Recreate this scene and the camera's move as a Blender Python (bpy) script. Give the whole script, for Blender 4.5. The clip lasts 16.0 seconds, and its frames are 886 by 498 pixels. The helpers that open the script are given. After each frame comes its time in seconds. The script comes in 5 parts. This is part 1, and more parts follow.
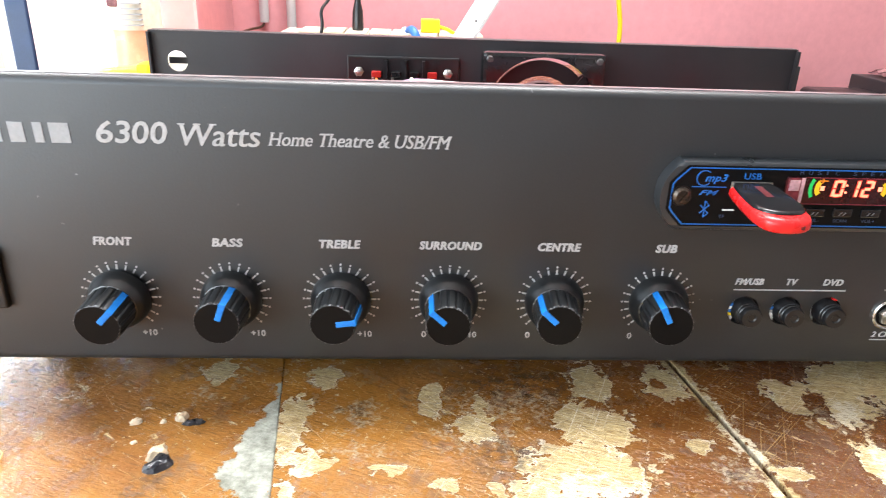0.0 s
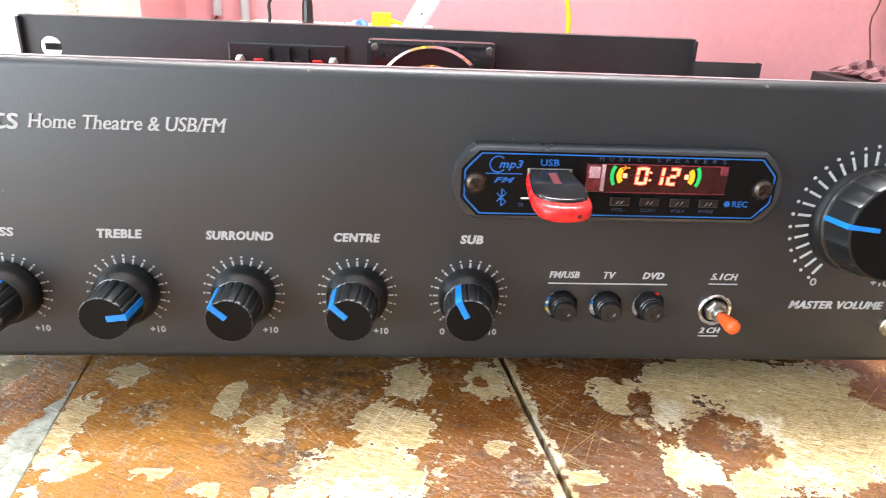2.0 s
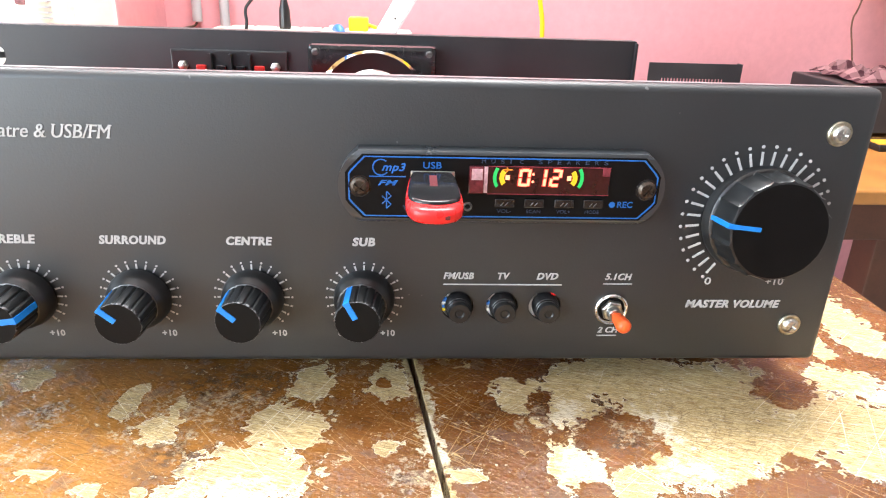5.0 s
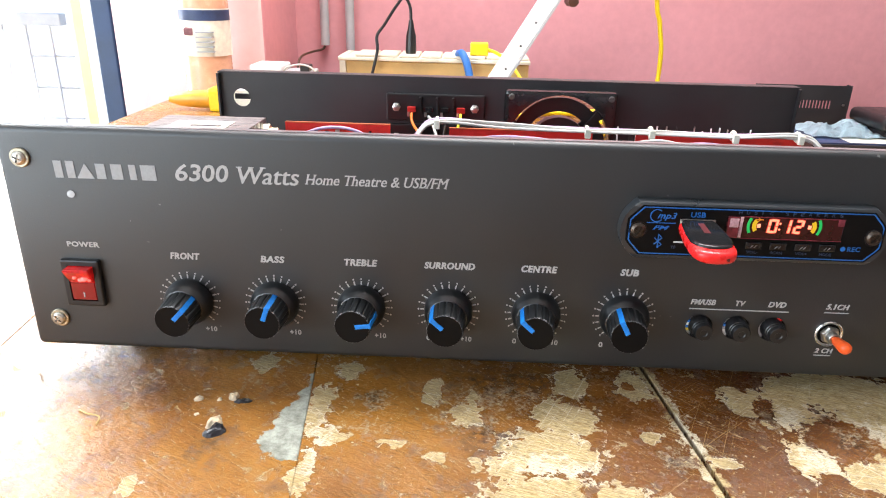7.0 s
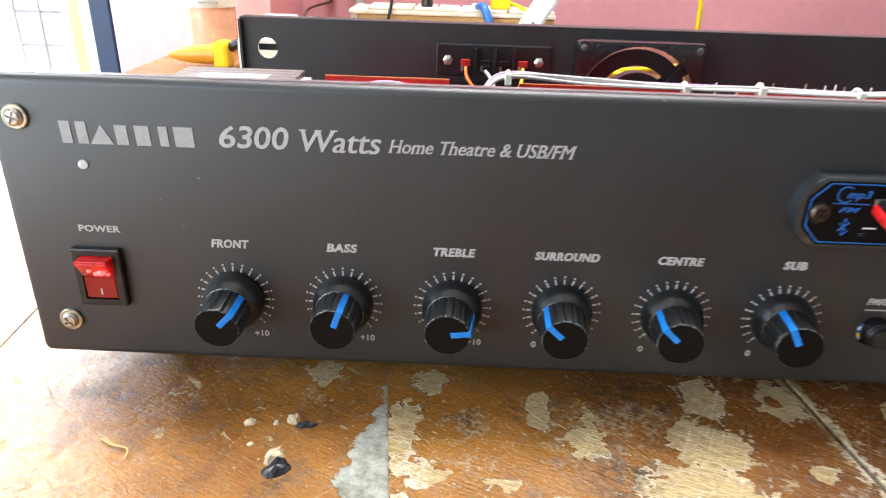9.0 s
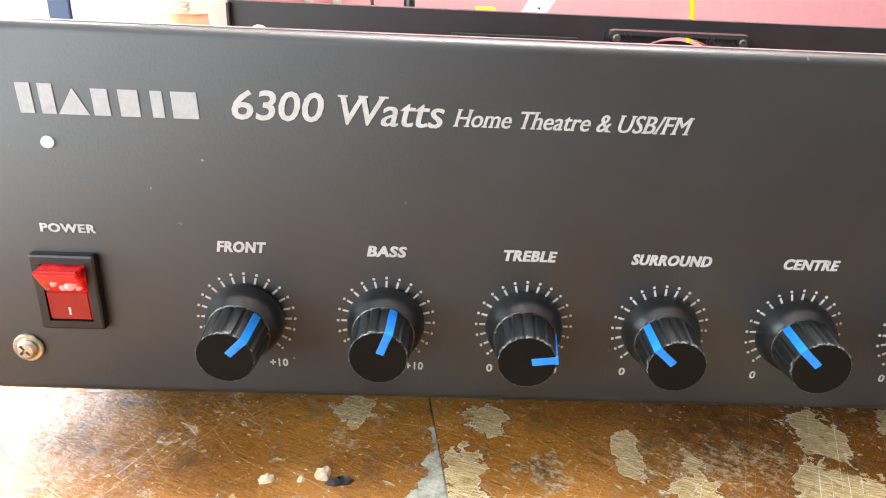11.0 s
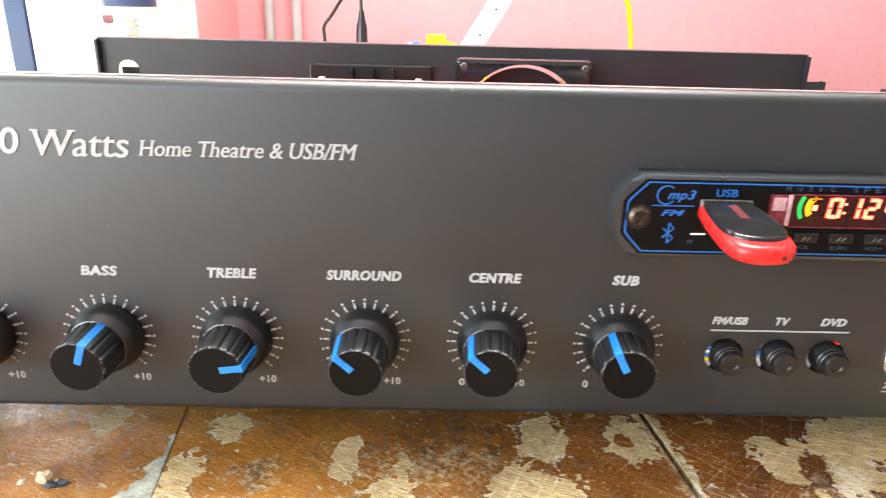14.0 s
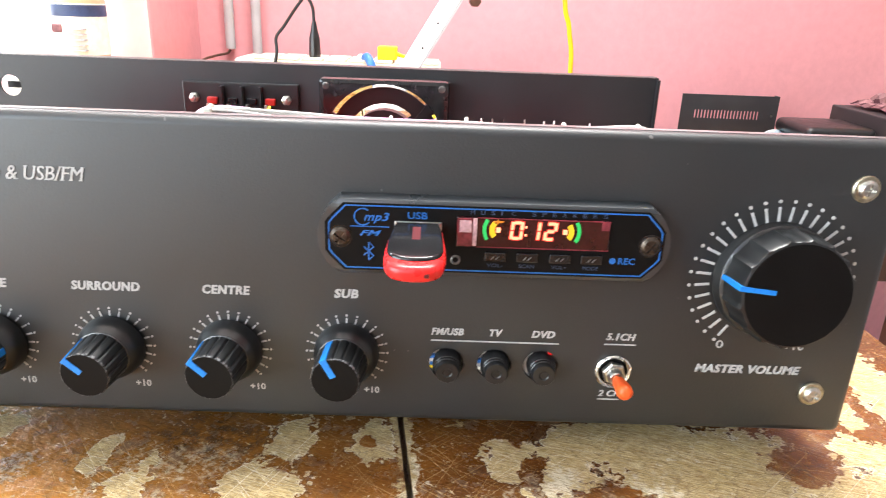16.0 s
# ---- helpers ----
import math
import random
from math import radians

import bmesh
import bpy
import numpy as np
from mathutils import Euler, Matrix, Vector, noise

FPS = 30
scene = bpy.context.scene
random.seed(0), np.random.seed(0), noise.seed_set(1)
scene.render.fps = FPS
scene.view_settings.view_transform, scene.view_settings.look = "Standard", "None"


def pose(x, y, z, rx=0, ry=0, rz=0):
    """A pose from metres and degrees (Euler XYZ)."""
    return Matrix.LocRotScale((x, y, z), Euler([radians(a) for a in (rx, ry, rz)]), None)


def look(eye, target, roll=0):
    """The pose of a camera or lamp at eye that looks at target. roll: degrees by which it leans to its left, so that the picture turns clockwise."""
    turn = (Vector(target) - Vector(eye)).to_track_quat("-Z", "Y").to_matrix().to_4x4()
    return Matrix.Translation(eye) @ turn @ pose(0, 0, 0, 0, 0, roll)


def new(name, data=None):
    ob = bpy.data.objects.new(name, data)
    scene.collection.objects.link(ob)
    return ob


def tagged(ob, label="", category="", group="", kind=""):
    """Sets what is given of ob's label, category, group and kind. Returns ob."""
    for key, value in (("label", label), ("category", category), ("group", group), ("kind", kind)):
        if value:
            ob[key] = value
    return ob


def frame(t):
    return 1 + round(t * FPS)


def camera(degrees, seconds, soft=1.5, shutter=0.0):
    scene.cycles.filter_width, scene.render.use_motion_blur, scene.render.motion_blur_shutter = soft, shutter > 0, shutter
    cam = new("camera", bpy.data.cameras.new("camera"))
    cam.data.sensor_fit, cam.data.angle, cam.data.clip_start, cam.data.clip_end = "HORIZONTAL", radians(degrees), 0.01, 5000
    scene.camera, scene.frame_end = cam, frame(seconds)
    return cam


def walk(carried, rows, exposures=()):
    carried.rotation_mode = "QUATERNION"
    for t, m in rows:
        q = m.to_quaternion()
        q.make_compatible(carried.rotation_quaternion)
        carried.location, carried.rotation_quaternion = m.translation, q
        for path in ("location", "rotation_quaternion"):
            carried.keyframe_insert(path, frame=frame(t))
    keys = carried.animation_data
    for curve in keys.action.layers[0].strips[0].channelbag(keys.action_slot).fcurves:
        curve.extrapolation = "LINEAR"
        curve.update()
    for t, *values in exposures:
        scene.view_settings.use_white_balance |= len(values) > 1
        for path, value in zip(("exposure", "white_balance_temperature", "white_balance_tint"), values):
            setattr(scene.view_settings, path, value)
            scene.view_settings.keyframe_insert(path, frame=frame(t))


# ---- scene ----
cam = camera(66.2, 16.0, soft=1.05, shutter=0.4)
PATH = [
    (0, (0.001, -0.223, 0.149), (0.111, 1.625, -0.607), 2.1),
    (0.5, (0.02, -0.221, 0.148), (0.129, 1.629, -0.604), 2.2),
    (1, (0.04, -0.217, 0.146), (0.17, 1.627, -0.618), 2.2),
    (1.5, (0.056, -0.216, 0.147), (0.182, 1.631, -0.61), 2.1),
    (2, (0.07, -0.215, 0.144), (0.201, 1.63, -0.616), 2.5),
    (2.5, (0.082, -0.216, 0.146), (0.22, 1.634, -0.602), 2.9),
    (3, (0.091, -0.219, 0.145), (0.228, 1.632, -0.6), 2.7),
    (3.5, (0.106, -0.22, 0.144), (0.258, 1.631, -0.599), 2.7),
    (3.7, (0.111, -0.219, 0.145), (0.261, 1.632, -0.597), 2.6),
    (5.8, (0.097, -0.223, 0.147), (0.202, 1.618, -0.628), 1.7),
    (6, (0.08, -0.232, 0.149), (0.168, 1.607, -0.632), 1.8),
    (6.5, (0.041, -0.264, 0.163), (0.027, 1.592, -0.582), 1.3),
    (7, (0.023, -0.273, 0.175), (-0.039, 1.586, -0.561), 1.4),
    (7.5, (0.022, -0.264, 0.177), (-0.035, 1.583, -0.589), 1.4),
    (8, (0.022, -0.26, 0.172), (-0.02, 1.567, -0.64), 1.7),
    (8.5, (0.004, -0.247, 0.174), (0.012, 1.578, -0.646), 2.6),
    (9, (-0.022, -0.213, 0.158), (-0.056, 1.604, -0.676), 1.8),
    (9.5, (-0.04, -0.183, 0.143), (0.022, 1.631, -0.696), 3.3),
    (9.7, (-0.049, -0.179, 0.141), (0.014, 1.625, -0.72), 3.2),
    (11.8, (-0.052, -0.169, 0.128), (0.008, 1.696, -0.592), 2.1),
    (12, (-0.046, -0.169, 0.13), (0.008, 1.695, -0.593), 1.9),
    (12.5, (-0.029, -0.171, 0.133), (0.01, 1.699, -0.574), 1.8),
    (13, (-0.007, -0.175, 0.133), (0.048, 1.689, -0.589), 2.3),
    (13.5, (0.015, -0.181, 0.136), (0.042, 1.686, -0.579), 1.7),
    (14, (0.037, -0.186, 0.138), (0.069, 1.686, -0.567), 1.5),
    (14.5, (0.061, -0.19, 0.141), (0.082, 1.682, -0.562), 1.8),
    (15, (0.088, -0.193, 0.143), (0.127, 1.675, -0.569), 1.9),
    (15.5, (0.105, -0.199, 0.146), (0.13, 1.674, -0.554), 2.5),
    (16, (0.123, -0.203, 0.15), (0.15, 1.675, -0.538), 2.2),
]
walk(cam, [(t, look(eye, target, roll)) for t, eye, target, roll in PATH],
     exposures=[(0.0, 1.62, 6500, 10), (1.0, 1.75, 6500, 10), (1.5, 1.89, 6500, 10), (2.0, 1.92, 6500, 10), (3.7, 1.97, 6500, 10), (6.0, 1.97, 6500, 10), (6.5, 1.74, 6500, 10), (7.0, 1.26, 6500, 10), (7.5, 0.98, 6500, 10), (8.5, 1.04, 6500, 10), (9.0, 1.2, 6500, 10), (9.5, 1.69, 6500, 10), (12.0, 1.88, 7000, 10), (13.5, 2.05, 7000, 10), (15.5, 2.01, 6650, 10), (16.0, 1.9, 6700, 10)])



# ---- light ----
SUN_UP, SUN_AT = radians(52), radians(200)
world = bpy.data.worlds.new("daylight")
scene.world = world
world.use_nodes = True
wn = world.node_tree.nodes
sky = wn.new("ShaderNodeTexSky")
sky.sky_type, sky.sun_disc, sky.sun_elevation, sky.sun_rotation = "NISHITA", False, SUN_UP, SUN_AT
world.node_tree.links.new(sky.outputs[0], wn["Background"].inputs[0])
wn["Background"].inputs[1].default_value = 0.15


def lamp(name, kind, m, energy, color=(1, 1, 1), size=(1, 1), angle=0.01):
    data = bpy.data.lights.new(name, kind)
    data.energy, data.color = energy, color
    if kind == "AREA":
        data.shape, data.size, data.size_y = "RECTANGLE", *size
    else:
        data.angle = angle
    ob = new(name, data)
    ob.matrix_basis = m
    return tagged(ob, name.replace("_", " "), "light", kind="structure")


lamp("sun", "SUN", look((-0.5, -4, 6), (0, 0, 0)), 3.0, (1, 0.95, 0.88), angle=radians(0.5))
lamp("window_daylight", "AREA", look((-1.78, -1.15, 0.38), (0.2, -0.3, 0.2)), 25, (0.82, 0.93, 1), (1.65, 1.7))
lamp("door_daylight", "AREA", look((-1.2, 1.0, 0.45), (-0.4, 0.0, 0.0)), 25, (0.95, 0.98, 1), (0.9, 1.4))
# added fill from the front; the window it stands in is unseen
lamp("added_front_light", "AREA", look((-1.05, -2.15, 0.75), (0.0, 0.3, 0.0)), 1.2, (0.88, 0.94, 1), (1.2, 1.5))
# unseen overhead lamp, added so the panel shades the table before it
lamp("added_overhead_light", "AREA", look((0.15, 0.45, 1.89), (0.15, 0.449, 0.0)), 31, (0.97, 0.98, 0.98), (1.3, 0.5))


# ---- materials ----
class Nodes:
    def __init__(self, name):
        self.mat = bpy.data.materials.new(name)
        self.mat.use_nodes = True
        self.tree = self.mat.node_tree
        self.bsdf = self.tree.nodes["Principled BSDF"]

    def put(self, socket, value):
        if isinstance(value, bpy.types.NodeSocket):
            self.tree.links.new(value, socket)
        elif socket.type == "RGBA":
            socket.default_value = (*value, 1) if len(value) == 3 else value
        else:
            socket.default_value = value

    def node(self, kind, **inputs):
        n = self.tree.nodes.new(kind)
        for key, value in inputs.items():
            self.put(n.inputs[key], value)
        return n

    def math(self, op, a, b=0.0, c=0.0, clamp=False):
        n = self.tree.nodes.new("ShaderNodeMath")
        n.operation, n.use_clamp = op, clamp
        for i, v in enumerate((a, b, c)):
            self.put(n.inputs[i], v)
        return n.outputs[0]

    def vec(self, op, a, b=(0, 0, 0)):
        n = self.tree.nodes.new("ShaderNodeVectorMath")
        n.operation = op
        self.put(n.inputs[0], a)
        self.put(n.inputs[1], b)
        return n.outputs["Value"] if op == "LENGTH" else n.outputs[0]

    def coords(self):
        return self.tree.nodes.new("ShaderNodeTexCoord").outputs["Object"]

    def noise(self, at, scale, detail=4.0, rough=0.55, color=False):
        n = self.node("ShaderNodeTexNoise", Vector=at, Scale=scale, Detail=detail, Roughness=rough)
        return n.outputs["Color" if color else "Fac"]

    def step(self, value, low, high, a=0.0, b=1.0):
        n = self.node("ShaderNodeMapRange", Value=value)
        for i, v in enumerate((low, high, a, b)):
            self.put(n.inputs[i + 1], v)
        return n.outputs[0]

    def mix(self, f, a, b):
        n = self.tree.nodes.new("ShaderNodeMix")
        n.data_type = "RGBA"
        self.put(n.inputs[0], f)
        self.put(n.inputs[6], a)
        self.put(n.inputs[7], b)
        return n.outputs[2]

    def bump(self, height, strength, distance):
        n = self.node("ShaderNodeBump", Height=height, Strength=strength, Distance=distance)
        self.put(self.bsdf.inputs["Normal"], n.outputs[0])

    def set(self, **inputs):
        for key, value in inputs.items():
            self.put(self.bsdf.inputs[key.replace("_", " ")], value)
        return self.mat


def plain(name, color, rough=0.5, metal=0.0, vary=0.12, scale=60.0, bump=0.0, grain=900.0, emit=0.0, coat=0.0, spec=0.5):
    """A surface with soft blotches and a fine grain."""
    n = Nodes(name)
    at = n.coords()
    blot = n.noise(at, scale, 5)
    fine = n.noise(at, grain, 2)
    shade = n.math("ADD", n.math("MULTIPLY", blot, 0.7), n.math("MULTIPLY", fine, 0.3))
    dark, light = [tuple(min(1, c * (1 + s * vary * 2)) for c in color) for s in (-1, 1)]
    if emit:
        dark, light = [tuple(c * 0.15 for c in k) for k in (dark, light)]
    n.set(Base_Color=n.mix(n.step(shade, 0.3, 0.7), dark, light), Metallic=metal,
          Roughness=n.step(blot, 0.3, 0.7, max(0.03, rough * 0.85), min(1, rough * 1.15)), Coat_Weight=coat)
    n.bsdf.inputs["Specular IOR Level"].default_value = spec
    if bump:
        n.bump(fine, 0.6, bump)
    if emit:
        n.set(Emission_Color=color, Emission_Strength=emit)
    return n.mat


def powder():
    """Fine-grained charcoal paint with a few specks of dust."""
    n = Nodes("charcoal_powder_coat")
    at = n.coords()
    blot, fine = n.noise(at, 25, 5), n.noise(at, 1300, 2)
    tone = n.mix(n.step(n.math("ADD", n.math("MULTIPLY", blot, 0.7), n.math("MULTIPLY", fine, 0.3)), 0.3, 0.7), (0.0096, 0.0110, 0.0124), (0.0147, 0.0169, 0.0190))
    dust = n.math("MULTIPLY", n.step(n.noise(at, 420, 1, 0.5), 0.775, 0.80), n.step(n.noise(at, 30, 1), 0.45, 0.6))
    n.set(Base_Color=n.mix(n.math("MULTIPLY", dust, 0.45), tone, (0.32, 0.31, 0.30)), Roughness=n.step(blot, 0.3, 0.7, 0.42, 0.53), Specular_IOR_Level=0.85)
    n.bump(n.math("ADD", fine, n.math("MULTIPLY", n.noise(at, 800, 3, 0.6), 1.0)), 0.6, 0.00008)
    return n.mat


POWDER = powder()
SHEET = plain("black_painted_sheet", (0.023, 0.022, 0.024), 0.46, vary=0.12, scale=30, bump=0.00008, grain=1500)
INK = plain("silver_white_print", (0.44, 0.44, 0.44), 0.5, vary=0.1, scale=400)
BRAND = plain("silver_print", (0.36, 0.37, 0.38), 0.45, vary=0.08, scale=400)
KNOB = plain("black_knob_plastic", (0.0062, 0.0070, 0.0080), 0.33, vary=0.10, scale=40, spec=0.85)
FACE = plain("satin_black_plastic", (0.0036, 0.0030, 0.0030), 0.55, vary=0.1, scale=150, spec=0.14)
BLUE = plain("blue_pointer_paint", (0.006, 0.20, 0.66), 0.45, vary=0.12, scale=300)
DIMINK = plain("dim_blue_print", (0.035, 0.055, 0.11), 0.5, vary=0.1, scale=300)
BLUEINK = plain("blue_print", (0.012, 0.12, 0.42), 0.45, vary=0.1, scale=300)
BLACK = plain("black_plastic", (0.010, 0.010, 0.011), 0.36, vary=0.15, scale=80)
BEZEL = plain("moulded_black_bezel", (0.022, 0.026, 0.030), 0.30, vary=0.06, scale=12, spec=1.0)
DULLSTEEL = plain("blackened_steel", (0.16, 0.155, 0.15), 0.4, 0.8, vary=0.2, scale=400)
# pale grey for the painted sheen on the front lip and for key marks
SHEEN_MARK_GREY = plain("lip_sheen_and_mark_grey", (0.11, 0.11, 0.115), 0.38, vary=0.35, scale=120, spec=0.8)
REDCLIP = plain("dark_red_clip", (0.42, 0.018, 0.014), 0.3, vary=0.1, scale=200)
# wall pink with the glare from the doorway put into its colour
DOORLITPINK = plain("door_lit_pink_wall", (0.84, 0.58, 0.57), 0.75, vary=0.06, scale=3, bump=0.0006, grain=60)
GLOSS = plain("glossy_black_plastic", (0.012, 0.012, 0.013), 0.15, vary=0.2, scale=200)
STEEL = plain("zinc_plated_steel", (0.56, 0.545, 0.51), 0.32, 1.0, vary=0.15, scale=500)
BRASSY = plain("yellow_zinc_washer", (0.47, 0.43, 0.33), 0.38, 1.0, vary=0.18, scale=500)
DULLSCREW = plain("tarnished_screw", (0.085, 0.068, 0.055), 0.4, 0.9, vary=0.3, scale=600)
CHROME = plain("chrome", (0.8, 0.79, 0.76), 0.12, 1.0, vary=0.06, scale=300)
ORANGE = plain("orange_rubber", (0.85, 0.11, 0.02), 0.4, vary=0.08, scale=300)
RED = plain("red_plastic", (0.75, 0.02, 0.02), 0.28, vary=0.06, scale=200)
DARKGREY = plain("dark_print", (0.10, 0.012, 0.015), 0.4, vary=0.1, scale=500)
PCB = plain("red_circuit_board", (0.75, 0.028, 0.02), 0.35, vary=0.1, scale=120)
PCBEDGE = plain("board_edge", (0.50, 0.12, 0.04), 0.5)
WIRE = plain("white_wire", (0.56, 0.54, 0.51), 0.4, vary=0.06)
VIOLET = plain("violet_wire", (0.52, 0.36, 0.56), 0.4)
WIREORANGE = plain("orange_wire", (0.85, 0.18, 0.02), 0.4)
WIREYELLOW = plain("yellow_wire", (0.85, 0.62, 0.03), 0.4)
NYLON = plain("nylon_tie", (0.72, 0.70, 0.60), 0.4)
PAPER = plain("label_paper", (0.78, 0.74, 0.62), 0.7, vary=0.1, scale=90)
CORE = plain("laminated_steel", (0.24, 0.235, 0.23), 0.4, 0.6, vary=0.2, scale=140)
CERAMIC = plain("white_component", (0.8, 0.8, 0.78), 0.4)
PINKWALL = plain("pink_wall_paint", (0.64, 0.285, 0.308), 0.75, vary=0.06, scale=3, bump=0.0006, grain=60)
# for unseen walls; the dark tone dims what the front panel reflects
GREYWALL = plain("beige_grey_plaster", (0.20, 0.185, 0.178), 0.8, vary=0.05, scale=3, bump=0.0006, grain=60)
WHITEWALL = plain("white_plaster", (0.8, 0.78, 0.75), 0.8, vary=0.04, scale=3, bump=0.0006, grain=60)
CONCRETE = plain("cement_floor", (0.30, 0.28, 0.26), 0.7, vary=0.15, scale=4, bump=0.001, grain=80)
NAVY = plain("navy_paint", (0.02, 0.045, 0.11), 0.45, vary=0.15, scale=20)
WHITEPAINT = plain("white_paint", (0.82, 0.82, 0.8), 0.45, vary=0.04, scale=20)
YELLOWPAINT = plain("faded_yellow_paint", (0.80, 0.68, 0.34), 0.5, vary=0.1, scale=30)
GREYPAINT = plain("grey_pvc", (0.42, 0.42, 0.43), 0.45, vary=0.08, scale=20)
PALEMETAL = plain("pale_grey_metal_paint", (0.72, 0.72, 0.70), 0.5, vary=0.06, scale=15)
CREAM = plain("cream_plastic", (0.72, 0.66, 0.52), 0.45, vary=0.1, scale=40)
PLY = plain("yellowish_plywood", (0.62, 0.42, 0.16), 0.6, vary=0.12, scale=18)
YELLOW = plain("yellow_plastic", (0.9, 0.62, 0.01), 0.4, vary=0.06)
BLUEPLASTIC = plain("blue_plastic", (0.03, 0.16, 0.5), 0.4, vary=0.1)
AMBER = plain("amber_liquid", (0.80, 0.44, 0.28), 0.25, vary=0.1, scale=40)
OCHRE = plain("orange_plastic", (0.72, 0.34, 0.03), 0.35, vary=0.1, scale=30)
CLOTH = plain("maroon_checked_cloth", (0.22, 0.10, 0.11), 0.9, vary=0.35, scale=50, bump=0.0004, grain=700)
BENCHWOOD = plain("varnished_orange_wood", (0.36, 0.155, 0.035), 0.4, vary=0.2, scale=14, coat=0.3)
DARKWOOD = plain("dark_stained_wood", (0.09, 0.035, 0.018), 0.45, vary=0.25, scale=14)
CURTAIN = plain("pale_yellow_cloth", (0.78, 0.64, 0.3), 0.85, vary=0.12, scale=25)
BLUEPAPER = plain("pale_blue_paper", (0.48, 0.62, 0.74), 0.7, vary=0.25, scale=30)
NAVYPAPER = plain("navy_printed_paper", (0.03, 0.05, 0.12), 0.5, vary=0.3, scale=30)
SOOT = plain("burnt_resin", (0.012, 0.012, 0.016), 0.3, vary=0.4, scale=400, bump=0.0003)
CHALK = plain("chipped_plaster", (0.60, 0.49, 0.34), 0.8, vary=0.25, scale=300, bump=0.0004)
LIT_RED = plain("red_segment_halo", (1.0, 0.025, 0.015), 0.5, emit=0.22, vary=0.0)
LIT_WARM = plain("lit_warm_segment", (1.0, 0.20, 0.11), 0.5, emit=1.2, vary=0.0)
LIT_YELLOW = plain("lit_yellow_arc", (1.0, 0.6, 0.02), 0.5, emit=0.3, vary=0.0)
LIT_GREEN = plain("lit_green_arc", (0.02, 0.7, 0.15), 0.5, emit=0.25, vary=0.0)
LIT_AMBER = plain("lit_amber_mark", (1.0, 0.3, 0.01), 0.5, emit=0.25, vary=0.0)
SCREEN = plain("dark_red_display_window", (0.034, 0.007, 0.008), 0.12, vary=0.15, scale=200)
SCREENRED = plain("clear_red_plastic_edge", (0.17, 0.028, 0.04), 0.2, vary=0.3, scale=350)
SCREENPINK = plain("pale_pink_display_edge", (0.55, 0.33, 0.36), 0.25, vary=0.2, scale=500)


def lit_rocker(name, base, glow, low, high):
    """Translucent red plastic with uneven light behind it."""
    n = Nodes(name)
    at = n.coords()
    ribs = n.math("SINE", n.math("MULTIPLY", n.node("ShaderNodeSeparateXYZ", Vector=at).outputs[0], 2600.0))
    cloud = n.math("ADD", n.noise(at, 260, 4, 0.6), n.math("MULTIPLY", ribs, 0.03))
    n.set(Base_Color=base, Roughness=0.1, Coat_Weight=0.3, Emission_Color=glow, Emission_Strength=n.step(cloud, 0.36, 0.66, low, high))
    return n.mat


ROCKER = lit_rocker("translucent_red_rocker", (0.22, 0.006, 0.006), (0.8, 0.01, 0.01), 0.01, 0.05)
ROCKERLIT = lit_rocker("lit_red_rocker", (0.32, 0.008, 0.010), (1.0, 0.018, 0.015), 0.0, 0.26)
NEON = plain("glowing_neon", (1.0, 0.10, 0.08), 0.2, emit=0.9, vary=0.0)
PEARL = plain("white_led_lens", (0.85, 0.87, 0.9), 0.2, emit=0.3, vary=0.0)
ASPHALT = plain("pale_outdoor_concrete", (0.5, 0.49, 0.46), 0.8, vary=0.1, scale=2)


